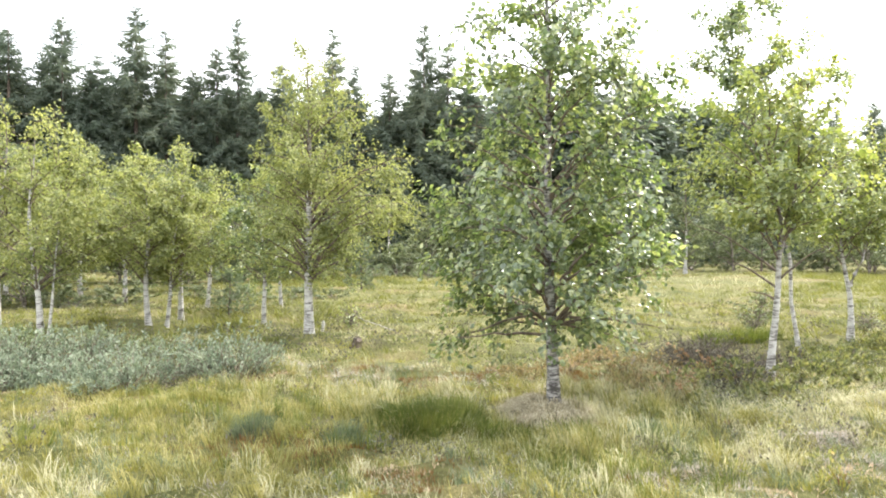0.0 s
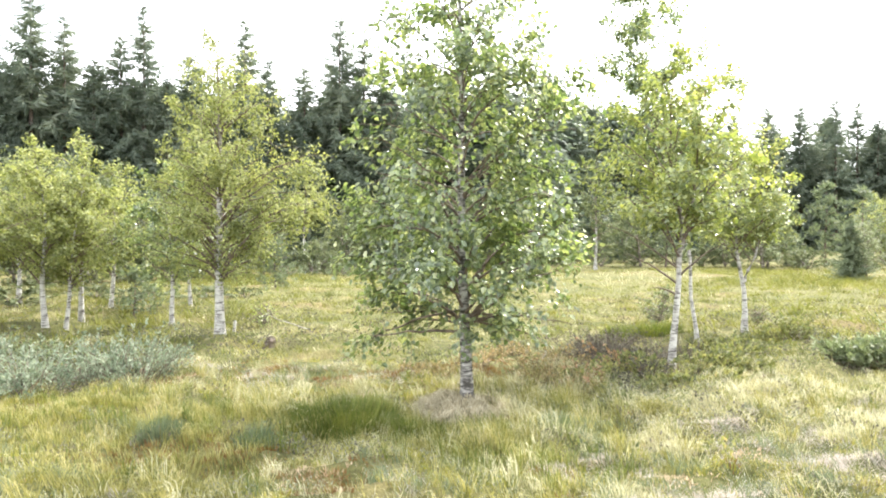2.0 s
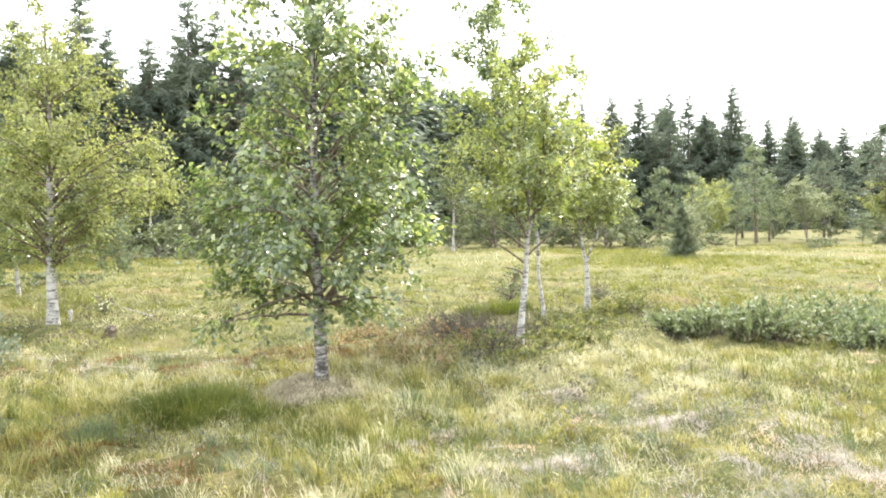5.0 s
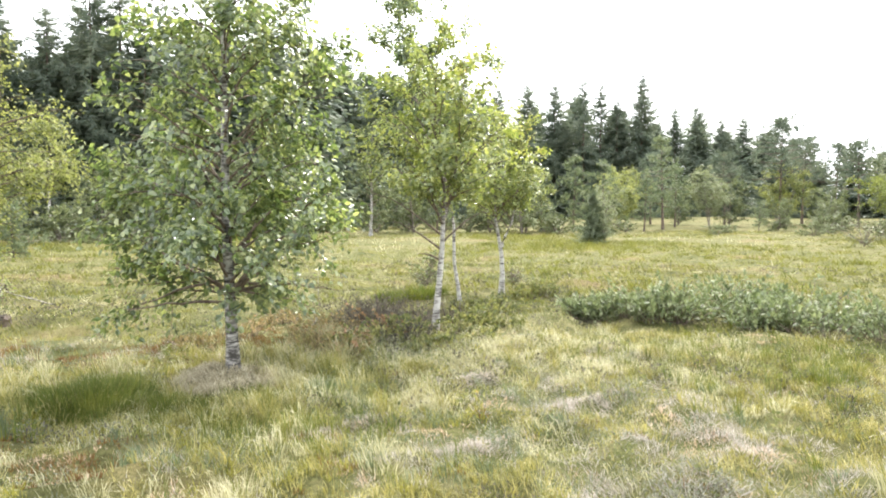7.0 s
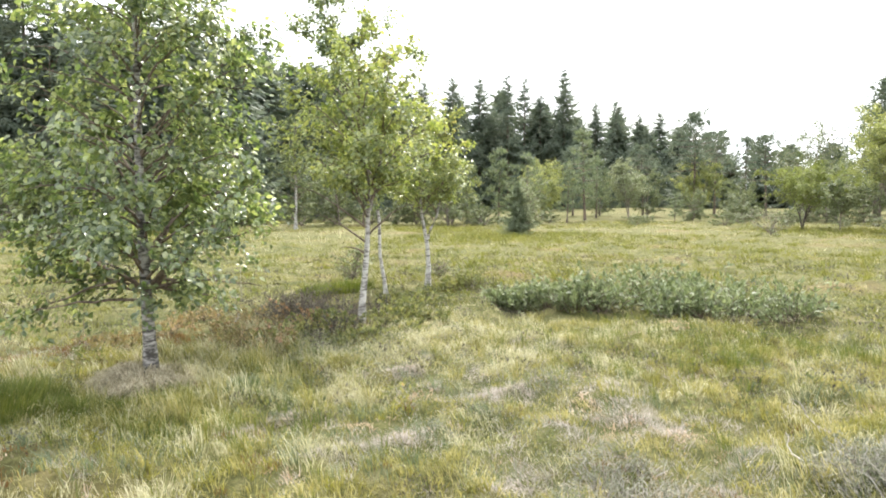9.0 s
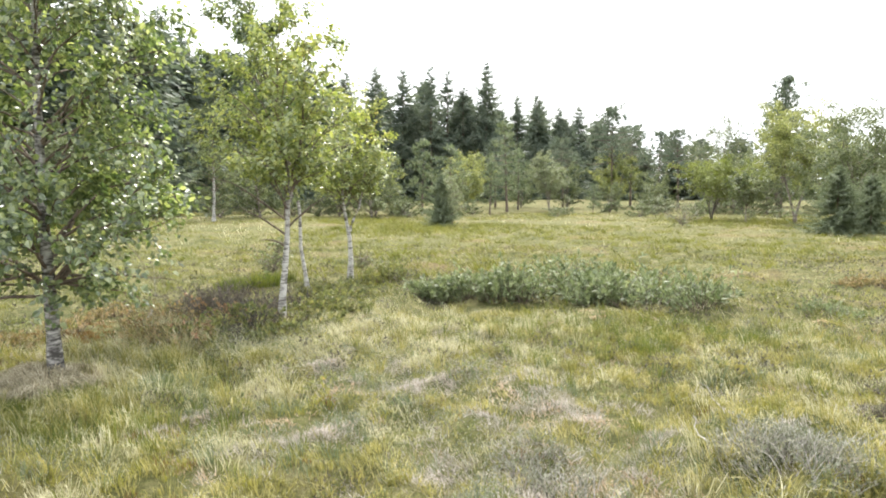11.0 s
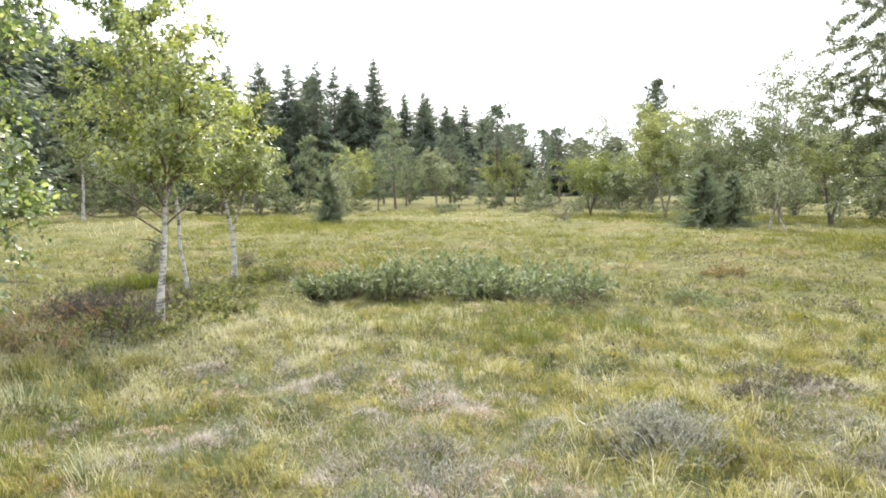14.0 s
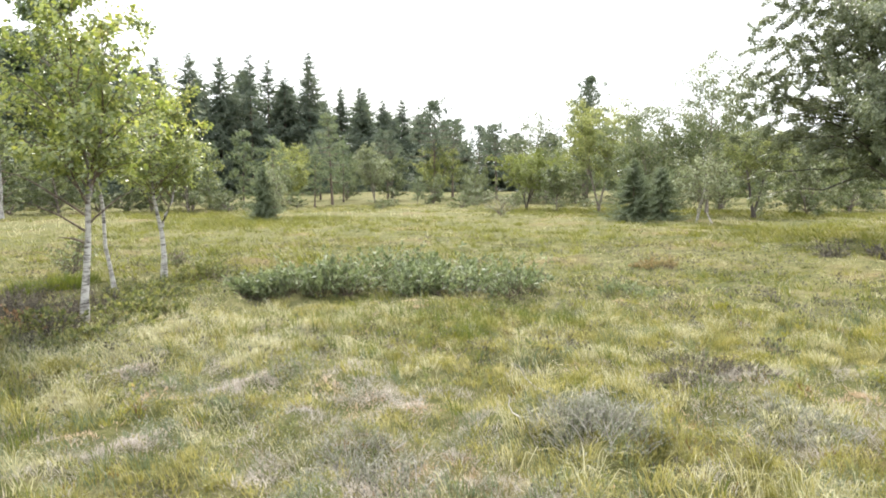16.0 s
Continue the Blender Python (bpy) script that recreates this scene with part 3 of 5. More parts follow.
side_birch(-6.46, 19.4, 3.8, 1.2, 78, (0.2, 0.1), 0.06, "birch with leaning white trunk in a thicket", 0.32, 4800, 0.08)
side_birch(-4.43, 19.37, 3.4, 1.0, 79, (0.0, 0.1), 0.05, "young birch with thin grey trunk", 0.3, 4200, 0.08)
side_birch(-12.6, 24.6, 5.6, 2.2, 80, (0.0, 0.3), 0.08, "broad round-topped yellow-green birch", 0.22, 8500, 0.095)
side_birch(-13.9, 22.5, 4.5, 1.8, 81, (0.0, 0.3), 0.08, "bushy olive birch at the thicket's edge", 0.2, 6500, 0.09)
side_birch(-9.2, 14.6, 4.6, 1.6, 82, (0.1, 0.1), 0.07, "dense olive birch beside the willow", 0.25, 7000)
side_birch(-3.35, 43.75, 6.6, 1.4, 83, (0.1, 0.2), 0.11, "slim birch with white trunk before the dark spruces", 0.4, 4200, 0.12, split=False)
side_birch(15.41, 45.1, 8.4, 2.0, 84, (0.2, 0.2), 0.14, "grey-green birch at the meadow's far edge", 0.1, 6000, 0.14, M_LEAF_G, split=False)


# ---------------------------------------------------------------- conifers
def spruce_geometry(seed, h, width, ragged, step=1.0, bulk=1.0, taper=0.76):
    """A spruce: whorls of drooping boughs, each with side sprays and hanging twigs; the spire thin and gappy."""
    rs = R(seed)
    trunk = tube(np.stack([rs.normal(0, 0.02, 10).cumsum() * 0.4, rs.normal(0, 0.02, 10).cumsum() * 0.4, np.linspace(-0.2, h, 10)], -1), np.linspace(0.014 * h, 0.012, 10), 7)
    quads, verts = [], []
    z, count = h * 0.04, 0
    up = np.array([0, 0, 1.0])
    while z < h * 0.99:
        s = z / h
        tier = rs.uniform(0.8, 1.15)
        for k in range(rs.randint(6, 9) if s < 0.6 else rs.randint(5, 8)):
            if rs.rand() < ragged * (0.2 + 0.6 * s):
                continue
            L = 1.45 * width * (1 - s) ** taper * rs.uniform(0.4, 1.12) * tier + 0.008 * h
            az = rs.uniform(0, 6.283)
            d = np.array([np.cos(az), np.sin(az), 0.0])
            sd = np.array([-d[1], d[0], 0.0])
            sag = rs.uniform(0.25, 0.6) * (1 - 0.75 * s)
            t = np.linspace(0.10, 1, max(4, int((3.0 + 62 * L / h) / step)))
            ray = d[None] * (t * L)[:, None] + up[None] * (z + rs.normal(0, 0.008 * h) - sag * L * np.sin(t * 2.0) + 0.14 * L * t ** 3 + 0.30 * s * L * t)[:, None]
            ln = ((0.10 + 0.30 * (1 - t)) * min(L, 0.11 * h) + 0.005 * h) * bulk
            for sg in (-1, 1, 0):
                j = rs.uniform(0.55, 1.3, len(t))
                if sg:
                    tip = ray + (sd * sg * 0.75 + d * 0.75)[None] * (ln * j)[:, None] - up[None] * (ln * rs.uniform(0.1, 0.7, len(t)))[:, None]
                else:
                    tip = ray + d[None] * (ln * 0.35)[:, None] - up[None] * (ln * j * 0.9)[:, None]
                half = ((0.050 * ln + 0.0010 * h) * bulk * step ** 0.7)[:, None]
                w = unit(np.cross(tip - ray, rs.normal(0, 1, (len(t), 3)))) * half
                m = ray * 0.6 + tip * 0.4
                verts.append(np.stack([ray, m + w, tip, m - w], 1).reshape(-1, 3))
                quads.append(np.arange(len(t))[:, None] * 4 + np.arange(4)[None] + count)
                count += 4 * len(t)
        z += (0.016 * h + 0.010 * h * (1 - s)) * rs.uniform(0.7, 1.2) * step ** 0.5
    return trunk, (np.concatenate(verts), [np.concatenate(quads)])


def pine_geometry(seed, h, crown_low, width, tufts, needles=14, flat=1.0, size=0.28):
    """Scots pine: bare lower trunk, irregular limbs, clumps of needle tufts."""
    rs = R(seed)
    trunk_path = stem_path(rs, h * 0.97, (rs.uniform(-0.04, 0.04) * h, rs.uniform(-0.04, 0.04) * h), 0.012 * h, 10)
    trunk = stem_tube(trunk_path, 0.013 * h + 0.01, 8)
    limbs, verts, quads, count = [], [], [], 0
    n = max(10, int(tufts / 7))
    for i in range(n):
        s = crown_low + (1 - crown_low) * (i + rs.rand()) / n
        z = s * h
        u = (s - crown_low) / (1 - crown_low)
        L = width * (0.35 + 0.65 * np.sin(np.pi * min(1, 0.25 + 0.75 * u)) ** 0.7) * rs.uniform(0.55, 1.15) * (1 - 0.55 * u ** 3)
        az = i * 2.4 + rs.uniform(-0.6, 0.6)
        d = np.array([np.cos(az), np.sin(az), 0])
        a = np.array([np.interp(z, trunk_path[:, 2], trunk_path[:, 0]), np.interp(z, trunk_path[:, 2], trunk_path[:, 1]), min(z, h * 0.95)])
        e = a + d * L + np.array([0, 0, rs.uniform(-0.05, 0.45) * L * flat])
        p = curve3(a, a * 0.5 + e * 0.5 + np.array([0, 0, -0.08 * L]), e, 5)
        limbs.append(tube(p, np.linspace(0.006 * h * (1 - 0.6 * u) + 0.006, 0.006, 5), 4))
        for k in range(7):
            q = p[1 + rs.randint(0, 4)] + rs.normal(0, 0.16 * L + 0.05, 3) * np.array([1, 1, 0.55])
            ax = unit(rs.normal(0, 1, (needles, 3)) + np.array([0, 0, 0.6]) + d * 0.4)
            ln = size * rs.uniform(0.6, 1.25, (needles, 1))
            st = q + rs.normal(0, size * 0.35, (needles, 3))
            w = unit(np.cross(ax, rs.normal(0, 1, (needles, 3)))) * ln * 0.17
            verts.append(np.stack([st, st + ax * ln * 0.5 + w, st + ax * ln, st + ax * ln * 0.5 - w], 1).reshape(-1, 3))
            quads.append(np.arange(needles)[:, None] * 4 + np.arange(4)[None] + count)
            count += 4 * needles
    return trunk, join(limbs), (np.concatenate(verts), [np.concatenate(quads)])


def spruce(x, y, seed, h, width, ragged, label, **kw):
    kw.setdefault("step", 0.8)
    kw.setdefault("bulk", 1.25)
    t = holder("spruce_tree", x, y, gz(x, y), label, "tree", "spruces of the forest edge")
    trunk, crown = spruce_geometry(seed, h, width, ragged, **kw)
    part("trunk", trunk, M_TRUNK, t, smooth=True)
    part("crown", crown, M_SPRUCE, t, kind="stuff")
    return t


def pine(name, x, y, seed, h, low, width, tufts, label, group="pines of the bog", needle=None, **kw):
    t = holder(name, x, y, gz(x, y), label, "tree", group)
    trunk, limbs, crown = pine_geometry(seed, h, low, width, tufts, **kw)
    part("trunk", trunk, M_TRUNK, t, smooth=True)
    part("branch_frame", limbs, M_TRUNK, t, kind="stuff")
    part("crown", crown, needle or M_PINE, t, kind="stuff")
    return t


def stand(thing, x, y, scale, turn, label="", wide=1.0):
    c = copy_thing(thing, pose(x, y, gz(x, y) - 0.05, 0, 0, turn) @ Matrix.Diagonal((scale * wide, scale * wide, scale, 1)))
    return tagged(c, label) if label else c


# five spruces of 20 m serve as the forest's pattern; each stands in the forest itself
SPRUCES = [spruce(-23.07, 53.2, 101, 20.0, 3.9, 0.15, "tall dark spruce with drooping boughs in a dense forest"),
           spruce(-27.45, 51.1, 102, 18.5, 3.7, 0.1, "dark pointed spruce at the forest's edge"),
           spruce(-16.08, 55.7, 103, 20.0, 3.1, 0.5, "ragged thin-topped spruce with gaps in its boughs"),
           spruce(-1.57, 58.0, 104, 20.2, 3.5, 0.3, "tall spruce with a sparse spire"),
           spruce(70.9, 84.1, 105, 21.0, 4.2, 0.08, "dense dark spruce standing above its neighbours")]
BACK = spruce(-33.5, 55.0, 106, 14.0, 3.6, 0.05, "dark spruce deep in the forest", step=2.0, bulk=1.7, taper=0.6)
SP_H = (20.0, 18.5, 20.0, 20.2, 21.0)
LEFT_WOOD = ((-30.3, 49.5, 17.2, 2), (-25.8, 51.9, 15.0, 1), (-21.1, 54.0, 18.4, 2), (-19.3, 54.7, 15.6, 1), (-17.6, 55.3, 17.5, 0),
             (-12.8, 56.6, 16.5, 1), (-8.9, 57.3, 19.6, 2), (-7.2, 57.6, 16.6, 3), (-4.3, 57.8, 16.2, 0), (0.4, 58.0, 18.6, 2),
             (2.1, 58.0, 16.4, 0), (-34.0, 47.0, 17.0, 0), (-26.5, 54.5, 16.6, 4), (-31.6, 50.5, 17.4, 0), (-29.0, 52.0, 16.8, 0), (-24.4, 55.0, 16.0, 1), (-34.5, 49.5, 17.5, 4), (-22.2, 57.5, 16.2, 4), (-19.8, 57.0, 15.6, 4), (-28.8, 53.5, 16.0, 4), (-10.5, 57.0, 15.0, 0), (-14.5, 56.0, 14.5, 4), (-32.0, 50.0, 15.0, 1))
MID_WOOD = ((7.4, 72.0, 20.0, 0), (14.0, 74.0, 19.5, 3), (11.0, 66.0, 15.0, 1), (17.4, 70.0, 16.0, 4), (21.7, 80.0, 21.5, 1), (24.6, 82.0, 19.8, 0),
            (27.6, 84.7, 18.6, 4), (32.2, 85.0, 17.6, 1), (37.0, 85.0, 18.0, 0), (41.8, 84.8, 18.4, 4), (46.7, 84.3, 17.6, 1), (5.0, 62.0, 15.0, 4))
ROW = ((51.9, 85.4, 18.9, 1), (57.9, 87.5, 19.4, 0), (61.2, 85.2, 19.9, 2), (66.2, 87.8, 20.0, 2), (68.1, 86.3, 17.5, 1), (81.2, 88.4, 17.4, 4),
       (87.0, 89.7, 18.2, 1), (93.3, 90.6, 16.6, 1), (99.3, 91.4, 17.2, 4), (106.6, 90.8, 17.4, 2), (110.0, 86.6, 13.8, 0), (76.0, 90.0, 15.6, 0))
rs = R(5)
for wood, broad in ((LEFT_WOOD, 1.3), (MID_WOOD, 1.2), (ROW, 1.2)):
    for x, y, h, k in wood:
        stand(SPRUCES[k], x, y, h / SP_H[k], rs.uniform(0, 360), wide=broad * rs.uniform(0.88, 1.12))
# ranks behind fill the forest
for rank, (n, gap) in enumerate(((19, 3.0), (19, 7.0))):
    for i in range(n):
        u = (i + rs.uniform(0.2, 0.8)) / n
        x, y = -46 + 62 * u, 57 - 22 * max(0.0, 0.35 - u) + gap + rs.uniform(-1, 1)
        stand(BACK, x, y, rs.uniform(0.92, 1.12) + 0.06 * rank, rs.uniform(0, 360), wide=1.45)
for i in range(12):
    u = (i + rs.uniform(0.3, 0.7)) / 12
    stand(BACK, 4 + 40 * u, 62 + 24 * u + rs.uniform(-1, 1), rs.uniform(1.0, 1.3), rs.uniform(0, 360), wide=1.2)
for i in range(20):
    u = (i + rs.uniform(0.3, 0.7)) / 20
    stand(BACK, 34 + 84 * u, 88 + 3 * u + (i % 2) * 4 + rs.uniform(-1, 1), (rs.uniform(1.15, 1.38) if i % 2 else rs.uniform(0.95, 1.15)) * (1.08 - 0.22 * u), rs.uniform(0, 360), wide=1.2)

# pines and small conifers
pine("pine_tree", 43.4, 48.4, 201, 8.2, 0.22, 2.0, 150, "young conical pine at the meadow's edge", flat=0.6)
dark_pine = pine("pine_tree", 61.3, 51.4, 202, 11.0, 0.42, 3.2, 240, "dark spreading pine with a bare lower trunk", needle=M_SPRUCE, size=0.34)
small_pine = pine("pine_tree", 38.95, 45.6, 203, 4.4, 0.15, 1.1, 110, "small young pine in the grass", flat=0.7, size=0.22)
pine("pine_sapling", -5.12, 16.94, 204, 1.15, 0.05, 0.6, 80, "grey-green pine sapling under birches", size=0.12, needles=12)


def young_conifer(x, y, seed, h, width, mat, label):
    ob = holder("spruce_sapling", x, y, gz(x, y), label, "tree", "young conifers on the bog")
    trunk, crown = spruce_geometry(seed, h, width, 0.1, step=1.0, bulk=1.5)
    part("trunk", trunk, M_TRUNK, ob, smooth=True)
    part("crown", crown, mat, ob, kind="stuff")


young_conifer(22.4, 30.1, 205, 2.9, 0.95, M_PINE, "dark little spruce alone on the bog")
young_conifer(31.1, 13.9, 206, 2.9, 1.5, M_PINE, "dark bushy young conifer in shade")
young_conifer(32.6, 13.2, 207, 2.6, 1.5, M_PINE, "dark bushy young conifer beside another")
for x, y, s, a in ((66.5, 53.0, 0.85, 40), (71.0, 52.5, 0.8, 150), (57.5, 55.0, 0.7, 250), (52.0, 60.0, 0.7, 10), (64.5, 34.5, 0.9, 200)):
    stand(dark_pine, x, y, s, a)
pine("pine_tree", 61.9, 32.8, 209, 12.1, 0.38, 2.3, 330, "tall dark blue-green pine with a dense pointed crown", needle=M_SPRUCE, size=0.32, flat=0.5)
for x, y, s, a in ((-5.05, 41.1, 0.5, 0), (35.5, 46.5, 1.3, 80), (31.0, 48.5, 1.2, 140), (28.0, 46.0, 0.9, 200), (46.6, 41.0, 0.55, 30), (36.5, 52.0, 1.5, 300), (22.0, 49.0, 1.1, 20), (48.5, 52.5, 1.4, 60)):
    stand(small_pine, x, y, s, a)

# ---------------------------------------------------------------- bushes and trees across the meadow
FAR = "broadleaf trees across the meadow"


def bush(x, y, h, w, seed, mat, label, stems=5, leaves=5000, leaf=0.12, low=0.15, name="bush", cat="bush", r0=0.05, split=False, limbs=60, group=FAR, barkm=None, small=False):
    rs_ = R(seed)
    st = []
    for k in range(stems):
        a = rs_.uniform(0, 6.28)
        st.append((stem_path(rs_, h * rs_.uniform(0.7, 0.95), (np.cos(a) * w * 0.5, np.sin(a) * w * 0.5), 0.06 * h, bend=1.3), r0))
    if stems == 1:
        st = [(stem_path(rs_, h * 0.95, (rs_.uniform(-0.08, 0.08) * h, 0), 0.03 * h), r0)]
    prof = [(h * low, 0.5 * w), (h * (low + 0.2), 0.95 * w), (h * 0.6, w), (h * 0.82, 0.75 * w), (h * 0.98, 0.25 * w)]
    return broadleaf(name, label, cat, x, y, seed, st, prof, limbs, leaves, leaf * (1.25 if not small else 1.4), (barkm or M_LIMB, M_LIMB, mat), split, group,
                     rise=(0.3, 1.0), first=h * 0.06, twig_len=0.15 * h, twig_step=(0.075 if leaves > 3000 else 0.12) * h, spread=0.018 * h,
                     even=True, lop=0.14, inner=0.35, small=small)


bush(41.9, 26.7, 4.3, 2.6, 301, M_LEAF_BUSH, "round many-stemmed bush with bright green leaves", 6, 13000, 0.095, 0.44, barkm=M_BACKLIT_BARK)
bush(23.15, 30.0, 2.7, 0.65, 318, M_LEAF_PALE, "small silvery birch beside a dark little spruce", 2, 2600, 0.06, 0.15, "birch_tree", "tree", 0.03, small=True)
bush(40.0, 23.2, 3.1, 1.3, 302, M_LEAF_G, "small crooked tree beside a round bush", 1, 2500, 0.12, 0.45, "willow_tree", "tree")
bush(31.3, 21.5, 1.5, 1.1, 303, M_LEAF_OLD, "half-bare brown shrub in the grass", 9, 700, 0.06, 0.05, r0=0.02)
bush(48.3, 47.9, 5.6, 1.6, 304, M_LEAF_PALE, "pale silver-leaved willow before dark pines", 2, 7000, 0.11, 0.35, "willow_tree", "tree", 0.08)
bush(36.9, 15.7, 6.3, 2.5, 305, M_LEAF_G, "dense grey-green birch behind a dark conifer", 3, 20000, 0.085, 0.1, "birch_tree", "tree", 0.08)
bush(39.9, 13.6, 8.8, 2.5, 306, M_LEAF_G, "tall airy grey-green birch", 1, 17000, 0.085, 0.32, "birch_tree", "tree", 0.11)
bush(41.1, 20.8, 7.1, 2.4, 307, M_LEAF_B, "rounded olive birch in a row of trees", 2, 17000, 0.09, 0.4, "birch_tree", "tree", 0.1)
bush(63.5, 40.0, 9.4, 2.8, 308, M_LEAF_OLD, "half-bare birch with thin grey foliage", 2, 7000, 0.115, 0.4, "birch_tree", "tree", 0.2)
bush(37.8, 10.5, 4.6, 1.7, 309, M_LEAF_B, "small tree with a forked trunk coloured dark as backlit", 2, 7000, 0.08, 0.52, "willow_tree", "tree", 0.11, barkm=M_BACKLIT_BARK)
bush(31.2, 11.0, 3.0, 1.35, 310, M_LEAF_PALE, "low pale willow with a white slanting stem", 3, 4200, 0.075, 0.38, "willow_tree", "tree", 0.04, barkm=M_BIRCH)

far_birch = bush(26.5, 44.0, 5.0, 1.9, 311, M_LEAF_G, "grey-green birch thicket at the meadow's edge", 2, 6500, 0.11, 0.12, "birch_tree", "tree", 0.08, limbs=40, small=True)
olive_birch = bush(30.2, 49.5, 5.4, 1.8, 316, M_LEAF_B, "light olive birch at the meadow's edge", 2, 6500, 0.11, 0.2, "birch_tree", "tree", 0.07, limbs=40, small=True)
stand(olive_birch, 40.4, 50.6, 1.05, 130)
far_bush = bush(33.0, 43.0, 3.6, 1.8, 312, M_LEAF_G, "leafy bush at the meadow's edge", 4, 6500, 0.095, 0.05, limbs=34, small=True)
for x, y, s, a in ((20.5, 50.0, 1.1, 30), (54.0, 51.0, 1.0, 330),
                   (11.5, 50.0, 1.2, 80), (8.0, 46.0, 1.25, 120), (3.5, 45.0, 1.2, 10), (52.0, 22.0, 1.25, 200), (48.0, 15.5, 1.35, 50), (55.0, 33.0, 1.1, 260),
                   (-8.0, 36.0, 1.1, 320), (-14.0, 34.0, 1.2, 40), (-20.0, 31.0, 1.25, 70), (-10.5, 28.0, 1.05, 190), (-16.5, 27.5, 1.15, 240), (-1.0, 47.0, 1.1, 300)):
    stand(far_birch, x, y, s, a)
for i in range(8):
    u = (i + rs.uniform(0.25, 0.75)) / 8
    stand(olive_birch if i % 2 else far_birch, 4 + 62 * u, 60 + 9 * math.sin(2.6 * u) - 16 * u + rs.uniform(-2, 2), rs.uniform(0.75, 1.25), rs.uniform(0, 360))
for i in range(10):
    u = (i + rs.uniform(0.25, 0.75)) / 10
    if i % 2:
        stand(dark_pine, 60 + 6 * u, 34 - 34 * u + rs.uniform(-1, 1), rs.uniform(0.5, 0.75), rs.uniform(0, 360))
    else:
        stand(far_birch, 58 + 6 * u, 34 - 34 * u + rs.uniform(-1, 1), rs.uniform(0.8, 1.2), rs.uniform(0, 360))
for i in range(9):
    u = (i + rs.uniform(0.25, 0.75)) / 9
    stand(far_birch, -26 + 22 * u, 27 + 12 * u + rs.uniform(-1.5, 1.5), rs.uniform(0.8, 1.1), rs.uniform(0, 360))
for x, y, s, a in ((26.0, 48.0, 1.1, 20), (50.0, 42.0, 0.8, 160), (54.5, 41.0, 0.8, 200), (57.0, 36.0, 1.0, 240), (59.0, 44.0, 1.1, 0),
                   (46.0, 30.5, 0.35, 280), (42.0, 9.0, 1.1, 320), (48.0, 8.0, 1.3, 10), (-2.0, 41.0, 0.6, 50), (6.5, 43.0, 1.0, 90), (-11.8, 20.0, 0.9, 200), (-18.0, 24.0, 1.1, 100)):
    stand(far_bush, x, y, s, a)

undergrowth = bush(30.0, 45.0, 1.6, 1.3, 313, M_LEAF_G, "low leafy undergrowth along the meadow's edge", 4, 2600, 0.08, 0.02, limbs=20, group="undergrowth bushes", small=True)
for i in range(18):
    u = (i + rs.uniform(0.1, 0.9)) / 18
    stand(undergrowth, 6 + 48 * u, 51 + 3 * math.sin(5 * u) - 15 * u + rs.uniform(-4, 4), rs.uniform(0.4, 1.1), rs.uniform(0, 360), wide=1.3)
for i in range(8):
    u = (i + rs.uniform(0.2, 0.8)) / 8
    stand(undergrowth, 48 + 5 * u, 30 - 26 * u + rs.uniform(-2.0, 2.0), rs.uniform(0.25, 0.6), rs.uniform(0, 360), wide=1.5)
for i in range(14):
    u = (i + rs.uniform(0.2, 0.8)) / 14
    stand(undergrowth, -22 + 26 * u, 25 + 18 * u + rs.uniform(-1.5, 1.5), rs.uniform(0.5, 1.1), rs.uniform(0, 360), wide=1.3)

for i in range(15):
    u = (i + rs.uniform(0.25, 0.75)) / 15
    a, d = radians(54 + 46 * u), 78 + 10 * rs.rand()
    stand(far_birch if i % 3 else dark_pine, d * math.sin(a), d * math.cos(a), rs.uniform(1.0, 1.4) if i % 3 else 0.75, rs.uniform(0, 360), wide=1.25)
for i in range(14):
    u = (i + rs.uniform(0.25, 0.75)) / 14
    a, d = radians(52 + 48 * u), 62 + 10 * rs.rand()
    stand(undergrowth, d * math.sin(a), d * math.cos(a), rs.uniform(0.5, 0.9), rs.uniform(0, 360), wide=1.8)

for i in range(9):
    u = (i + rs.uniform(0.2, 0.8)) / 9
    stand(undergrowth, -15 + 12 * u, 19.5 + 3.5 * u + rs.uniform(-1.0, 2.0), rs.uniform(0.25, 0.5), rs.uniform(0, 360), wide=1.8)

for i in range(18):
    u = (i + rs.uniform(0.3, 0.7)) / 18
    a, d = radians(49 + 40 * u), 112 + 8 * rs.rand()
    stand(BACK, d * math.sin(a), d * math.cos(a), rs.uniform(0.45, 0.7), rs.uniform(0, 360), wide=2.0)

# saplings on the open bog
bush(5.9, 13.5, 0.85, 0.38, 314, M_LEAF_G, "knee-high birch sapling in the grass", 3, 500, 0.05, 0.2, "birch_sapling", "tree", 0.012, group="saplings")
bush(7.9, 13.3, 0.45, 0.2, 315, M_LEAF_G, "tiny birch sapling in the grass", 3, 160, 0.04, 0.2, "birch_sapling", "tree", 0.008, group="saplings")
bush(-1.9, 14.2, 0.5, 0.3, 316, M_LEAF_Y, "tiny yellow-green birch sapling", 3, 220, 0.045, 0.2, "birch_sapling", "tree", 0.008, group="saplings")
pine("pine_sapling", -3.12, 27.2, 208, 1.9, 0.06, 0.75, 90, "layered blue-grey young pine before spruces", size=0.16, flat=0.3)

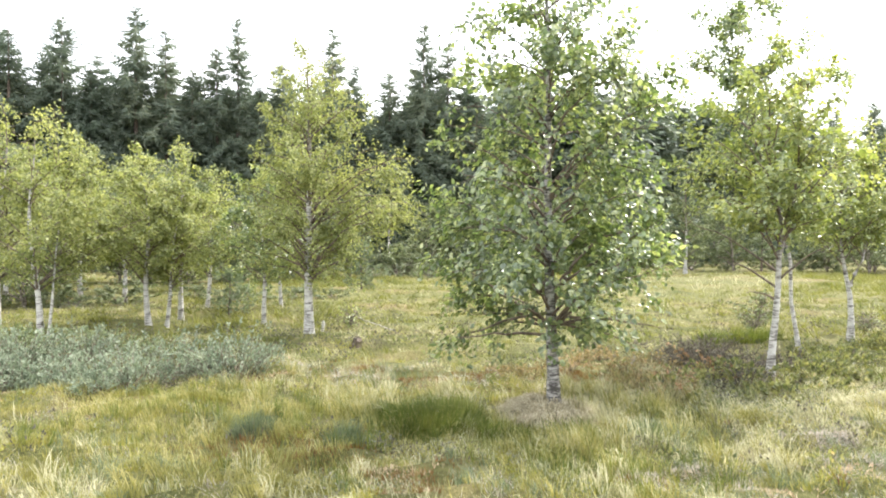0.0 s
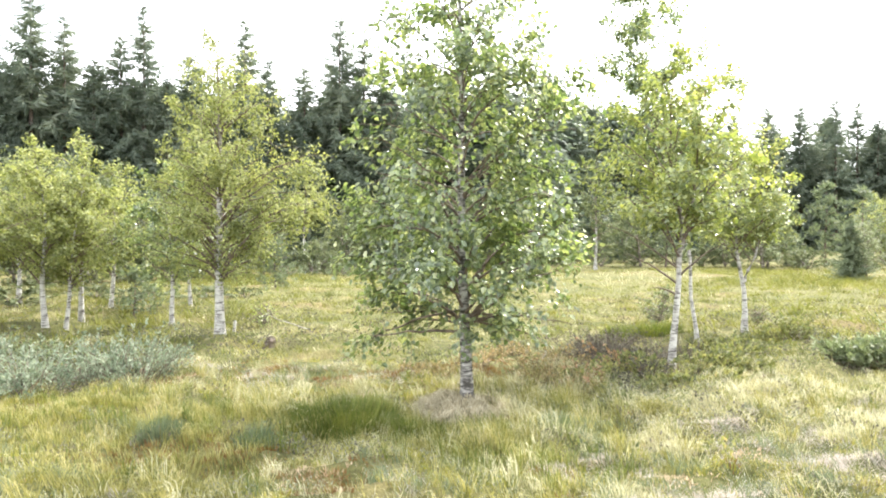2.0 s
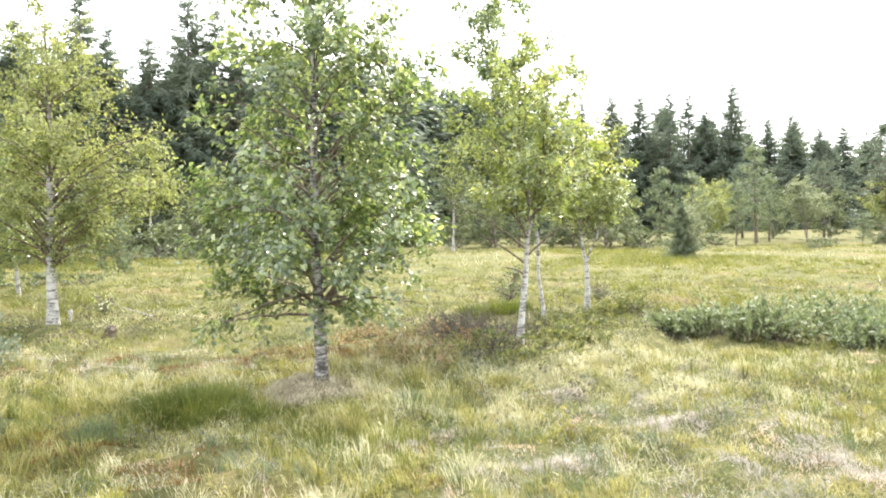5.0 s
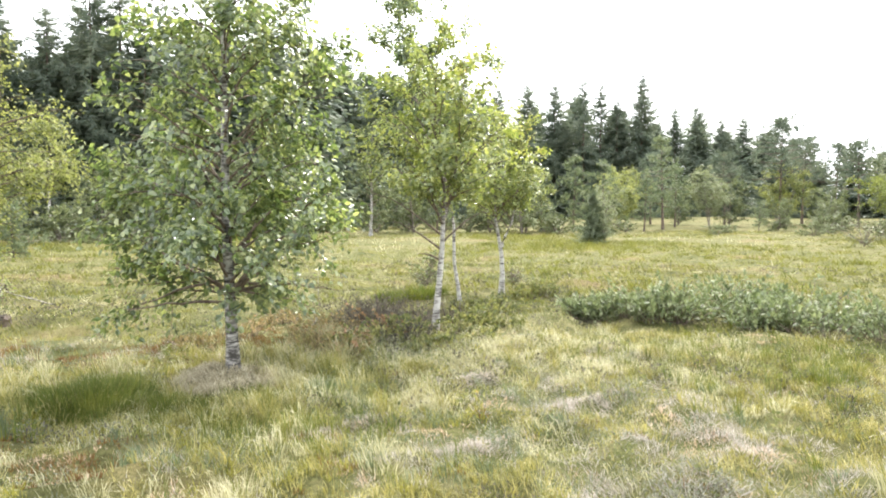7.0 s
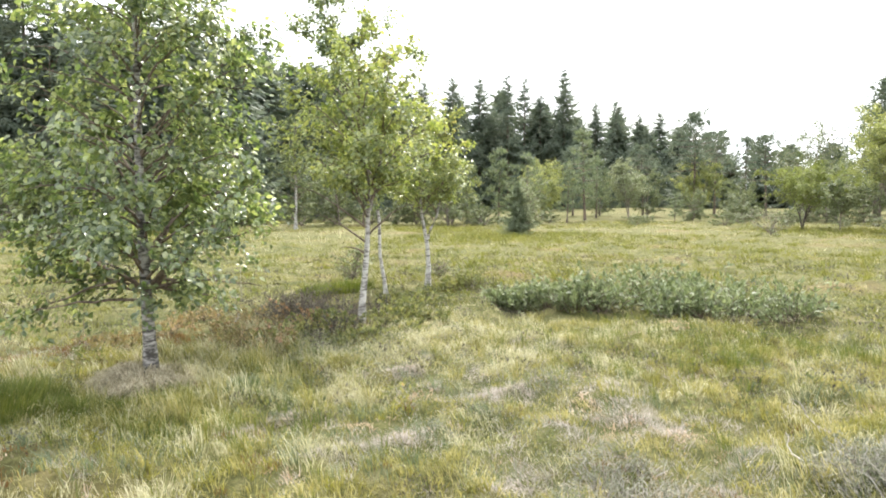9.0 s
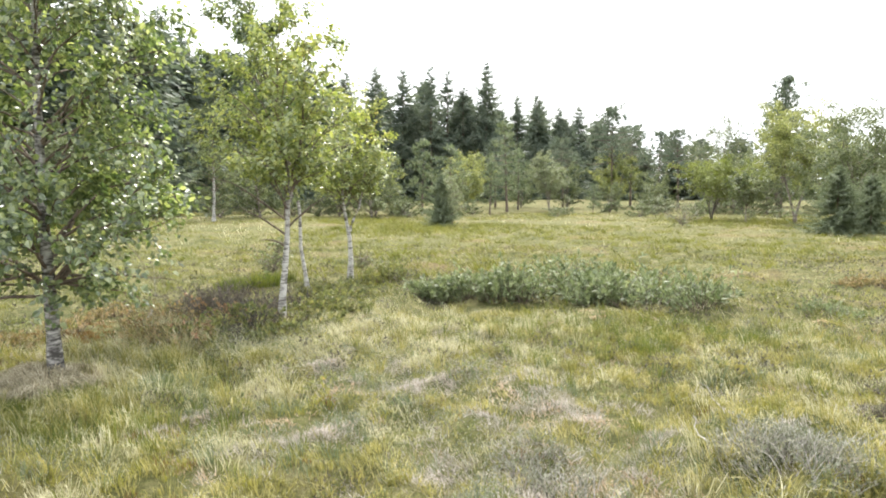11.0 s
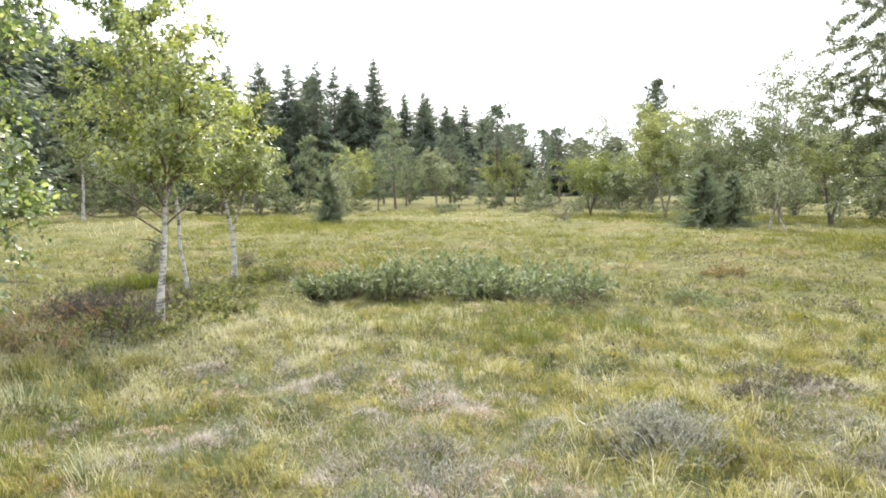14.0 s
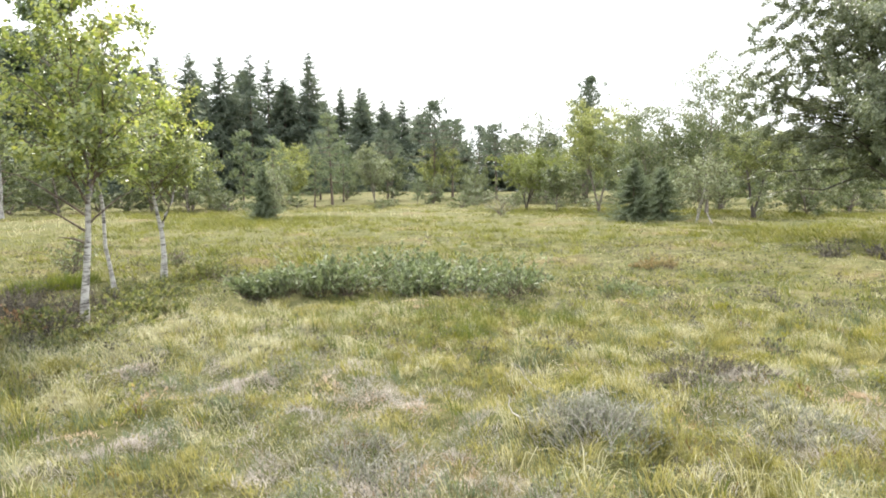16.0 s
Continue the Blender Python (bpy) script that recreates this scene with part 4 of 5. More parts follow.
# large old tree whose boughs reach over the meadow
broadleaf("old_birch_tree", "large spreading birch with backlit-dark trunk and low boughs", "tree", 24.57, 2.2, 320,
          [(stem_path(R(9), 9.0, (-0.3, 1.0), 0.22), 0.12), (stem_path(R(10), 8.0, (-1.2, 2.0), 0.25), 0.09)],
          [(2.3, 2.4), (2.8, 3.3), (3.6, 3.9), (4.5, 3.9), (6.0, 3.5), (7.5, 2.6), (9.2, 0.8)],
          130, 230000, 0.072, (M_BACKLIT_BARK, M_BACKLIT_BARK, M_LEAF_OLD), small=True, even=True, rise=(-0.2, 0.6), first=1.3, twig_len=0.75, twig_step=0.3, limb_r=0.42, droop=0.5,
          extra=((1.9, (-0.65, 4.2, 1.25), True), (2.2, (-0.9, 4.4, 2.0), True), (2.8, (-0.8, 5.0, 3.2), True), (3.6, (-1.3, 4.8, 4.6), True), (4.6, (-0.8, 4.4, 6.0), True), (6.2, (-1.2, 4.4, 7.4), True),
                 (3.2, (-0.6, 3.4, 2.6), True), (4.2, (-1.0, 3.8, 3.9), True), (5.2, (-0.9, 3.6, 5.2), True), (6.0, (-0.6, 3.6, 6.8), True), (3.0, (-2.0, 3.2, 3.0), True),
                 (4.0, (0.5, 3.9, 5.0), True), (6.5, (-0.5, 2.8, 7.6), True), (2.8, (-1.4, 3.6, 2.7), True), (5.0, (-2.2, 3.0, 5.6), True)))


# ---------------------------------------------------------------- shrubs
def shrub(name, label, cat, pts, seed, height, n_leaves, leaf, mat, stem_mat, narrow=0.55, upright=0.3, clump=(0.16, 0.38, 0.4, 1.35)):
    """A low thicket: twigs fan out of each foot in pts [(x, y, r)], leaves along them."""
    rs_ = R(seed)
    cx, cy = np.mean([p[0] for p in pts]), np.mean([p[1] for p in pts])
    ob = holder(name, cx, cy, gz(cx, cy), label, cat)
    base = np.array([cx, cy, gz(cx, cy)])
    twigs, starts, ends = [], [], []
    tops = []
    for px, py, r in pts:
        for k in range(max(2, int(round(3.4 * r * r / 0.6)))):
            q, a = r * 0.85 * np.sqrt(rs_.rand()), rs_.uniform(0, 6.283)
            tops.append((px + q * np.cos(a), py + q * np.sin(a), min(r, rs_.uniform(clump[0], clump[1])), rs_.uniform(clump[2], clump[3])))
    pts = tops
    area = sum(p[2] ** 2 for p in pts)
    total = int(n_leaves / 18)
    for px, py, r, tall in pts:
        for k in range(max(3, int(total * r * r / area))):
            q, a = r * np.sqrt(rs_.rand()), rs_.uniform(0, 6.283)
            x, y = px + q * np.cos(a), py + q * np.sin(a)
            dome = np.sqrt(max(0.08, 1 - (q / r) ** 2 * 0.85))
            hh = height * tall * dome * rs_.uniform(0.7, 1.15)
            f = np.array([x, y, gz(x, y) - 0.02]) - base
            d = unit(np.array([np.cos(a) * q / r, np.sin(a) * q / r, 0]) * 0.9 + rs_.normal(0, 0.45, 3) * np.array([1, 1, 0]) + np.array([0, 0, 1.1]))
            e = f + d * hh / d[2]
            p = curve3(f, (f + e) / 2 + rs_.normal(0, 0.03, 3), e, 4)
            twigs.append(tube(p[[0, 2, 3]], [0.005, 0.003, 0.0015], 3))
            starts.append(p[1] * 0.8 + p[0] * 0.2)
            ends.append(e)
    starts, ends = np.array(starts), np.array(ends)
    i = rs_.randint(0, len(starts), n_leaves)
    s = 1 - rs_.uniform(0, 1.0, n_leaves)[:, None] ** 1.7
    out = unit(ends[i] - starts[i])
    pos = starts[i] * (1 - s) + ends[i] * s + rs_.normal(0, 0.012, (n_leaves, 3))
    axis = unit(out * (upright + 0.5 * s) + rs_.normal(0, 0.55, (n_leaves, 3)) + np.array([0, 0, 0.12]))
    size = leaf * rs_.uniform(0.6, 1.25, n_leaves)
    part("twigwork", join(twigs), stem_mat, ob, kind="stuff")
    part("foliage", leaf_blades(pos, axis, unit(rs_.normal(0, 0.45, (n_leaves, 3)) + np.array([0, 0, 0.9])), size, size * narrow), mat, ob, kind="stuff")
    return ob


shrub("willow_shrub", "low blue-grey downy willow thicket in the grass", "shrub",
      [(-2.65, 8.25, 0.45), (-3.1, 8.75, 0.6), (-3.4, 8.0, 0.5), (-4.0, 8.5, 0.8), (-4.9, 8.4, 0.9), (-5.9, 8.7, 1.0), (-3.6, 9.3, 0.6), (-5.2, 9.4, 0.8), (-6.9, 9.2, 1.0)], 401, 0.46, 34000, 0.046, M_WILLOW, M_TWIG)
shrub("willow_shrub", "darker grey-green willow behind the pale thicket", "shrub", [(-5.0, 10.8, 0.6), (-6.3, 11.0, 0.7), (-4.2, 10.6, 0.5)], 402, 0.34, 5500, 0.05, M_MYRTLE, M_TWIG)
shrub("myrtle_shrub", "low dark green bog myrtle thicket in pale grass", "shrub",
      [(7.0, 8.9, 0.85), (7.5, 8.0, 0.75), (6.9, 8.0, 0.5)], 403, 0.46, 7600, 0.080, M_MYRTLE, M_TWIG, 0.45, 0.3, (0.13, 0.27, 0.3, 1.5))
shrub("myrtle_shrub", "long low thicket of dark green bog myrtle", "shrub",
      [(8.1, 7.4, 0.85), (8.6, 6.7, 0.95), (9.0, 6.1, 0.8), (8.0, 6.4, 0.65), (9.5, 7.1, 0.85), (8.9, 7.6, 0.7)], 404, 0.48, 12500, 0.080, M_MYRTLE, M_TWIG, 0.45, 0.3, (0.13, 0.27, 0.3, 1.5))
shrub("myrtle_shrub", "small tuft of dark green bog myrtle", "shrub", [(9.95, 4.3, 0.35), (10.3, 4.2, 0.2)], 405, 0.32, 1400, 0.04, M_MYRTLE, M_TWIG, 0.45)
# real heather, its dark sprigs multiplied to stand for shade as well
shrub("heather_shrub", "grey-brown heather mound with woody stems, darkened for the shade there", "shrub",
      [(3.4, 9.3, 0.3), (3.7, 9.8, 0.42), (4.2, 10.6, 0.45)], 406, 0.32, 6000, 0.034, M_HEATHER, M_TWIG, 0.4)
shrub("bilberry_shrub", "bilberry bushes with green and rusty leaves", "shrub", [(2.8, 7.9, 0.3), (3.1, 8.3, 0.35), (4.55, 8.7, 0.3), (4.8, 9.2, 0.4), (5.7, 10.2, 0.4), (7.1, 11.5, 0.45)], 407, 0.27, 8500, 0.052, M_BILBERRY, M_TWIG, 0.6)
shrub("bilberry_shrub", "light green bilberry bushes at the slender birches", "shrub", [(3.0, 7.45, 0.28), (3.55, 7.6, 0.3), (4.2, 7.9, 0.3), (4.8, 8.35, 0.35)], 412, 0.16, 4200, 0.055, M_BILBERRY, M_TWIG, 0.65)
shrub("heather_shrub", "dark woody heather at the slender birches", "shrub", [(3.0, 8.3, 0.22), (3.5, 8.7, 0.3), (4.5, 9.5, 0.3), (3.2, 8.0, 0.25), (3.7, 9.0, 0.3)], 414, 0.24, 5200, 0.036, M_HEATHER, M_TWIG, 0.4)
shrub("bilberry_shrub", "sprig of pinkish red leaves among heather", "shrub", [(3.2, 8.35, 0.12), (2.5, 7.75, 0.1)], 408, 0.34, 520, 0.048, M_REDLEAF, M_TWIG, 0.55)
shrub("bilberry_shrub", "rust-tinted low bilberry patch behind the birch", "shrub", [(1.44, 9.0, 0.35), (2.0, 8.6, 0.35), (2.35, 8.0, 0.28), (2.45, 9.6, 0.4), (1.9, 9.9, 0.4), (2.9, 9.4, 0.3), (0.8, 8.8, 0.3)], 409, 0.24, 6200, 0.042, M_RUST, M_TWIG, 0.55)
shrub("heather_shrub", "grey dry heather tuft in the grass", "shrub", [(4.25, 1.95, 0.3), (4.0, 2.1, 0.24), (4.45, 1.7, 0.2)], 410, 0.15, 6500, 0.028, M_GREYHEATH, M_GREYWOOD, 0.3)
shrub("heather_shrub", "low grey-green heather sprigs in dry grass", "shrub", [(2.95, 2.6, 0.28), (3.1, 2.9, 0.2)], 413, 0.12, 2600, 0.026, M_GREYHEATH, M_GREYWOOD, 0.3)
shrub("heather_shrub", "flat grey-lilac heather patch in the grass", "shrub", [(5.05, 0.75, 0.3), (5.3, 0.95, 0.25)], 415, 0.09, 3600, 0.026, M_GREYHEATH, M_GREYWOOD, 0.3)
# dark heather set in place of the old birch's shadow on the meadow
shrub("heather_shrub", "brown heather hummock that also stands in for the old birch's shadow", "shrub", [(18.2, 2.9, 0.6), (18.3, 2.0, 0.7), (18.5, 1.1, 0.6)], 416, 0.34, 3200, 0.07, M_HEATHER, M_TWIG, 0.45)
shrub("bilberry_shrub", "low rust-brown bilberry patch in the meadow", "shrub", [(13.2, 5.6, 0.45), (13.6, 5.2, 0.3)], 417, 0.14, 1600, 0.045, M_RUST, M_TWIG, 0.5)
shrub("heather_shrub", "brown heather tuft in the grass", "shrub", [(5.7, 1.95, 0.26), (6.1, 1.8, 0.28)], 411, 0.16, 3600, 0.026, M_HEATHER, M_TWIG, 0.3)


# ---------------------------------------------------------------- grass
def field_noise(x, y, seed, scale):
    rs_ = R(seed)
    z = np.zeros_like(x)
    for k in range(7):
        a, p, f = rs_.uniform(0, 6.28), rs_.uniform(0, 6.28), scale * rs_.uniform(0.5, 1.9)
        z += np.sin(f * (x * np.cos(a) + y * np.sin(a)) + p + 1.2 * np.sin(0.7 * f * (y * np.cos(a) - x * np.sin(a)) + 1.7 * p))
    return z / 2.6


def near_patch(x, y, spots):
    m = np.zeros_like(x)
    for sx, sy, r in spots:
        m = np.maximum(m, np.exp(-((x - sx) ** 2 + (y - sy) ** 2) / (r * r)))
    return m


PEACH = ((2.27, 4.47, 0.24), (2.88, 4.89, 0.22), (3.73, 3.49, 0.2), (3.16, 2.4, 0.22), (4.7, 1.42, 0.22), (6.15, 0.76, 0.3), (3.96, 3.19, 0.18), (-0.32, 4.78, 0.22))
BARE = ((1.05, 7.0, 0.50),)
PALE = ((2.24, 4.13, 0.25), (1.98, 4.93, 0.3), (2.99, 2.74, 0.35), (4.35, 4.64, 0.25), (4.3, 1.9, 0.25), (1.86, 5.02, 0.35), (3.1, 5.6, 0.35), (2.25, 4.1, 0.3), (3.4, 4.7, 0.5), (4.1, 4.5, 0.4), (2.9, 2.5, 0.45), (1.5, 4.9, 0.3), (3.9, 3.4, 0.35), (2.57, 3.13, 0.25), (1.85, 5.25, 0.3))
RED = ((1.7, 8.8, 0.35), (2.2, 9.2, 0.35), (1.2, 9.4, 0.3), (-1.63, 5.72, 0.42), (-1.0, 5.75, 0.45), (-1.3, 5.6, 0.42), (-0.15, 4.75, 0.26), (-0.2, 8.6, 0.45), (0.35, 8.9, 0.35), (-1.9, 8.3, 0.35), (-1.2, 9.2, 0.35))
# lush sedge; the spots around y 6.0 to 6.6 also deepen the birches' shadow
LUSH_AND_SHADE = ((-1.2, 6.3, 1.2), (-0.2, 6.4, 0.9), (0.3, 6.4, 0.6), (1.3, 5.3, 0.45), (0.8, 5.5, 0.5), (2.0, 6.2, 0.5), (1.3, 6.1, 0.7), (2.2, 6.6, 0.7), (1.6, 6.0, 0.4), (2.5, 6.4, 0.45), (6.7, 4.8, 1.3), (-2.5, 6.6, 0.9))
FEET = ((3.98, 8.6, 0.4), (5.12, 10.1, 0.5), (6.8, 11.8, 0.65), (-2.4, 12.7, 0.5), (-6.0, 14.4, 0.8), (-3.6, 14.2, 0.5))
SHRUBS = ((-3.1, 8.8, 0.8), (-4.4, 8.7, 0.9), (-5.6, 8.9, 1.1), (7.2, 8.4, 0.9), (8.6, 6.8, 1.1), (3.1, 8.8, 0.7), (3.9, 10.0, 0.8), (1.9, 9.4, 0.8), (3.6, 7.9, 0.5))


def scatter(n, r0, r1, rs_, a0=-102, a1=42):
    """Even scatter over the open bog, between two distances, over the arc that holds the meadow (degrees from +y)."""
    r = np.sqrt(rs_.uniform(r0 * r0, r1 * r1, n))
    a = np.radians(rs_.uniform(a0, a1, n))
    return -r * np.sin(a), r * np.cos(a)


def blades(x, y, h, lean_az, lean, width, rs_, simple=False):
    n = len(x)
    base = np.stack([x, y, ground_z(x, y) - 0.01], -1)
    d = np.stack([np.cos(lean_az), np.sin(lean_az), np.zeros(n)], -1)
    turn = rs_.uniform(0, 6.283, n)
    s = np.stack([np.cos(turn), np.sin(turn), np.zeros(n)], -1) * (width * 0.5)[:, None]
    up = np.array([0, 0, 1.0])
    tip = base + d * (h * lean)[:, None] + up * (h * np.sqrt(np.clip(1 - 0.8 * lean ** 2, 0.02, 1)))[:, None]
    i = np.arange(n)[:, None]
    if simple:
        return np.stack([base - s, base + s, tip], 1).reshape(-1, 3), [i * 3 + np.array([[0, 1, 2]])]
    mid = base + d * (h * lean * 0.32)[:, None] + up * (h * 0.58)[:, None]
    v = np.stack([base - s, base + s, mid + s * 0.8, mid - s * 0.8, tip], 1).reshape(-1, 3)
    return v, [i * 5 + np.array([[0, 1, 2, 3]]), i * 5 + np.array([[3, 2, 4]])]


def grass(name, label, mat, seed, tufts, per, r0, r1, height, width, lean, keep, simple=False, spread=0.05):
    """Tussocks of blades; keep(x, y) gives the chance that a tussock stands there and its height factor."""
    rs_ = R(seed)
    x, y = scatter(tufts, r0, r1, rs_)
    chance, tall = keep(x, y)
    ok = rs_.rand(tufts) < chance
    x, y, tall = x[ok], y[ok], tall[ok]
    n = len(x)
    k = np.repeat(np.arange(n), per)
    q, a = spread * np.sqrt(rs_.rand(n * per)) * rs_.uniform(0.5, 1.8, n)[k], rs_.uniform(0, 6.283, n * per)
    wind = rs_.normal(2.6, 0.9, n)[k]
    mixa = np.where(rs_.rand(n * per) < 0.6, a, wind)
    h = height * tall[k] * rs_.uniform(0.45, 1.2, n * per)
    geo = blades(x[k] + q * np.cos(a), y[k] + q * np.sin(a), h, mixa, np.clip(rs_.normal(lean, 0.22, n * per), 0.02, 1.0), width * rs_.uniform(0.6, 1.3, n * per), rs_, simple)
    ob = part(name, geo, mat, None)
    tagged(ob, label, "grass", kind="stuff")


def patchy(x, y, seed):
    """Blotches at three sizes, about -1 to 1."""
    return 0.45 * field_noise(x, y, seed, 1.1) + 0.55 * field_noise(x, y, seed + 50, 4.5) + 0.6 * field_noise(x, y, seed + 90, 10.0)


def wet(x, y):
    """1 on the mossy western hollow, 0 on the drier heath."""
    return np.clip((1.3 - x) / 1.6, 0, 1) * np.clip((9.5 - y) / 2.5, 0, 1)


def lichen_here(x, y):
    return np.clip((patchy(x, y, 4) - 0.30) * 4, 0, 1) * (1 - near_patch(x, y, LUSH_AND_SHADE)) * (1 - 0.85 * wet(x, y))


def moss_here(x, y):
    return np.clip((patchy(x, y, 31) - 0.72) * 4, 0, 1)


def closed(x, y):
    return 1.1 * near_patch(x, y, PEACH) + 0.85 * near_patch(x, y, RED) + 1.2 * near_patch(x, y, BARE) + 0.85 * near_patch(x, y, SHRUBS) + 0.8 * near_patch(x, y, FEET)


def keep_green(x, y):
    f = patchy(x, y, 1)
    c = np.clip(0.5 + 1.3 * f, 0.05, 1) + 0.4 * near_patch(x, y, LUSH_AND_SHADE) - 0.95 * near_patch(x, y, PALE) - 0.75 * lichen_here(x, y) - 0.7 * moss_here(x, y) - closed(x, y)
    return c, np.clip(0.85 + 0.35 * f + 0.5 * near_patch(x, y, LUSH_AND_SHADE), 0.4, 1.6)


def keep_straw(x, y):
    f = -patchy(x, y, 1) + 0.4 * field_noise(x, y, 2, 0.7)
    c = np.clip(0.30 + 1.1 * f, 0.04, 1) - 0.4 * wet(x, y) - 0.5 * near_patch(x, y, LUSH_AND_SHADE) - 0.95 * near_patch(x, y, PALE) - 0.6 * lichen_here(x, y) - 0.7 * moss_here(x, y) - closed(x, y)
    return c, np.clip(0.9 + 0.3 * f, 0.5, 1.5)


def keep_lush(x, y):
    f = patchy(x, y, 3)
    return np.clip(0.9 * near_patch(x, y, LUSH_AND_SHADE) * (f > -0.4) + 0.25 * (f > 0.75), 0, 1) - closed(x, y), np.clip(1.0 + 0.3 * f, 0.6, 1.4)


def keep_blue(x, y):
    f = patchy(x, y, 41)
    return np.clip((f - 0.45) * 3, 0, 0.9) - closed(x, y), np.clip(0.7 + 0.4 * f, 0.6, 1.3)


def keep_lime(x, y):
    f = patchy(x, y, 61)
    return np.clip((f - 0.2) * 3 + 0.7 * wet(x, y), 0, 0.95) - 0.8 * near_patch(x, y, PALE) - closed(x, y), np.clip(0.8 + 0.4 * f, 0.6, 1.4)


def keep_pale(x, y):
    f = patchy(x, y, 4)
    return np.clip(1.1 * near_patch(x, y, PALE) + 0.95 * lichen_here(x, y) - 0.6 * near_patch(x, y, LUSH_AND_SHADE), 0, 1) - closed(x, y), np.clip(1.0 + 0.2 * f, 0.6, 1.3)


def keep_red(x, y):
    f = patchy(x, y, 6)
    return np.clip(1.5 * near_patch(x, y, RED) + 0.4 * (f > 0.9), 0, 1) - near_patch(x, y, BARE), np.ones_like(x)


def keep_peach(x, y):
    return np.clip(1.5 * near_patch(x, y, PEACH) + 0.9 * moss_here(x, y), 0, 1) - near_patch(x, y, BARE), np.ones_like(x)


def keep_cushion(x, y):
    edge = near_patch(x, y, PALE) + 0.25 * field_noise(x, y, 71, 14.0)
    return np.clip((edge - 0.5) * 4, 0, 1), np.ones_like(x)


def keep_dwarf(x, y):
    f = patchy(x, y, 9)
    return np.clip(1.2 * (f > 0.25), 0, 1) - closed(x, y), np.clip(0.7 + 0.5 * f, 0.4, 1.4)


def keep_tussock(x, y):
    f = field_noise(x, y, 21, 0.9)
    return np.clip(0.35 + 0.4 * f + 0.4 * near_patch(x, y, LUSH_AND_SHADE), 0.05, 0.9) - near_patch(x, y, PALE) - closed(x, y), np.clip(0.9 + 0.3 * f, 0.6, 1.4)


def keep_far(x, y):
    f = field_noise(x, y, 7, 0.3) + 0.4 * field_noise(x, y, 17, 1.5)
    return np.clip(0.55 + 0.6 * f, 0.08, 1), np.clip(0.9 + 0.4 * f, 0.4, 1.6)


def keep_far_straw(x, y):
    f = -field_noise(x, y, 7, 0.3) + 0.4 * field_noise(x, y, 18, 1.2)
    return np.clip(0.45 + 0.6 * f, 0.06, 1), np.clip(0.9 + 0.2 * f, 0.5, 1.4)


def dwarf_shrubs(label, mat, seed, clumps, per, r0, r1, height, leaf, spread, narrow=0.5):
    """Knee-low sprigs of heather and bilberry strewn between the grass."""
    rs_ = R(seed)
    x, y = scatter(clumps, r0, r1, rs_)
    chance, tall = keep_dwarf(x, y)
    ok = rs_.rand(clumps) < chance
    x, y, tall = x[ok], y[ok], tall[ok]
    k = np.repeat(np.arange(len(x)), per)
    n = len(k)
    q, a = spread * np.sqrt(rs_.rand(n)), rs_.uniform(0, 6.283, n)
    lx, ly = x[k] + q * np.cos(a), y[k] + q * np.sin(a)
    up = height * tall[k] * rs_.rand(n) ** 0.7 * np.sqrt(1.05 - (q / spread) ** 2)
    p = np.stack([lx, ly, ground_z(lx, ly) + up], -1)
    axis = unit(np.stack([np.cos(a) * 0.5, np.sin(a) * 0.5, np.full(n, 0.7)], -1) + rs_.normal(0, 0.5, (n, 3)))
    size = leaf * rs_.uniform(0.6, 1.3, n)
    geo = leaf_blades(p, axis, unit(rs_.normal(0, 1, (n, 3)) + np.array([0, 0, 0.7])), size, size * narrow)
    tagged(part("dwarf_shrub_carpet", geo, mat, None), label, "shrub", kind="stuff")


grass("meadow_grass", "green and olive bog grass in soft tussocks", M_GRASS, 501, 12500, 16, 2.6, 9.5, 0.11, 0.0052, 0.80, keep_green)
grass("straw_grass", "pale dry straw-coloured grass tussocks", M_STRAW, 502, 12500, 15, 2.6, 9.5, 0.125, 0.0046, 0.80, keep_straw)
grass("straw_stalks", "long thin arching straw stalks", M_STRAW, 510, 800, 4, 2.6, 11, 0.30, 0.0032, 0.8, keep_straw, spread=0.12)
grass("tussock_grass", "tall arching tussocks of half-dry grass", M_GRASS, 513, 900, 46, 2.6, 10, 0.25, 0.0052, 0.75, keep_tussock, spread=0.07)
grass("tussock_grass", "pale arching tussocks of dry grass", M_STRAW, 514, 700, 40, 2.6, 10, 0.24, 0.0046, 0.85, keep_tussock, spread=0.07)
grass("fallen_straw", "loose dry straws lying on the moss", M_STRAW, 515, 9000, 5, 2.6, 10, 0.14, 0.0040, 1.08, keep_straw, spread=0.12)
grass("sedge", "lush upright green sedge", M_SEDGE, 503, 7000, 14, 2.6, 9.5, 0.17, 0.0055, 0.4, keep_lush)
grass("green_moss", "lime-green moss and short grass patches", M_LIME, 521, 12000, 14, 2.6, 10, 0.085, 0.008, 0.6, keep_lime, True)
grass("green_moss", "lime-green tussocks further out", M_LIME_FAR, 522, 11000, 9, 9.5, 34, 0.14, 0.018, 0.55, keep_lime, True, spread=0.12)
grass("blue_sedge", "short blue-green sedge tufts", M_BLUESEDGE, 520, 9000, 12, 2.6, 9.5, 0.12, 0.0052, 0.6, keep_blue)
grass("dry_heather", "grey dry heather and lichen patches", M_LICHEN, 504, 22000, 18, 2.6, 9.5, 0.075, 0.0048, 0.8, keep_pale, True)
grass("dry_moss", "pale lilac-grey cushions of dry moss", M_PALEMOSS, 528, 52000, 8, 2.6, 6.6, 0.05, 0.0075, 0.9, keep_cushion, True, spread=0.06)
grass("bog_moss", "rust-red bog moss patches", M_REDMOSS, 505, 18000, 14, 2.6, 10.0, 0.06, 0.010, 0.5, keep_red, True)
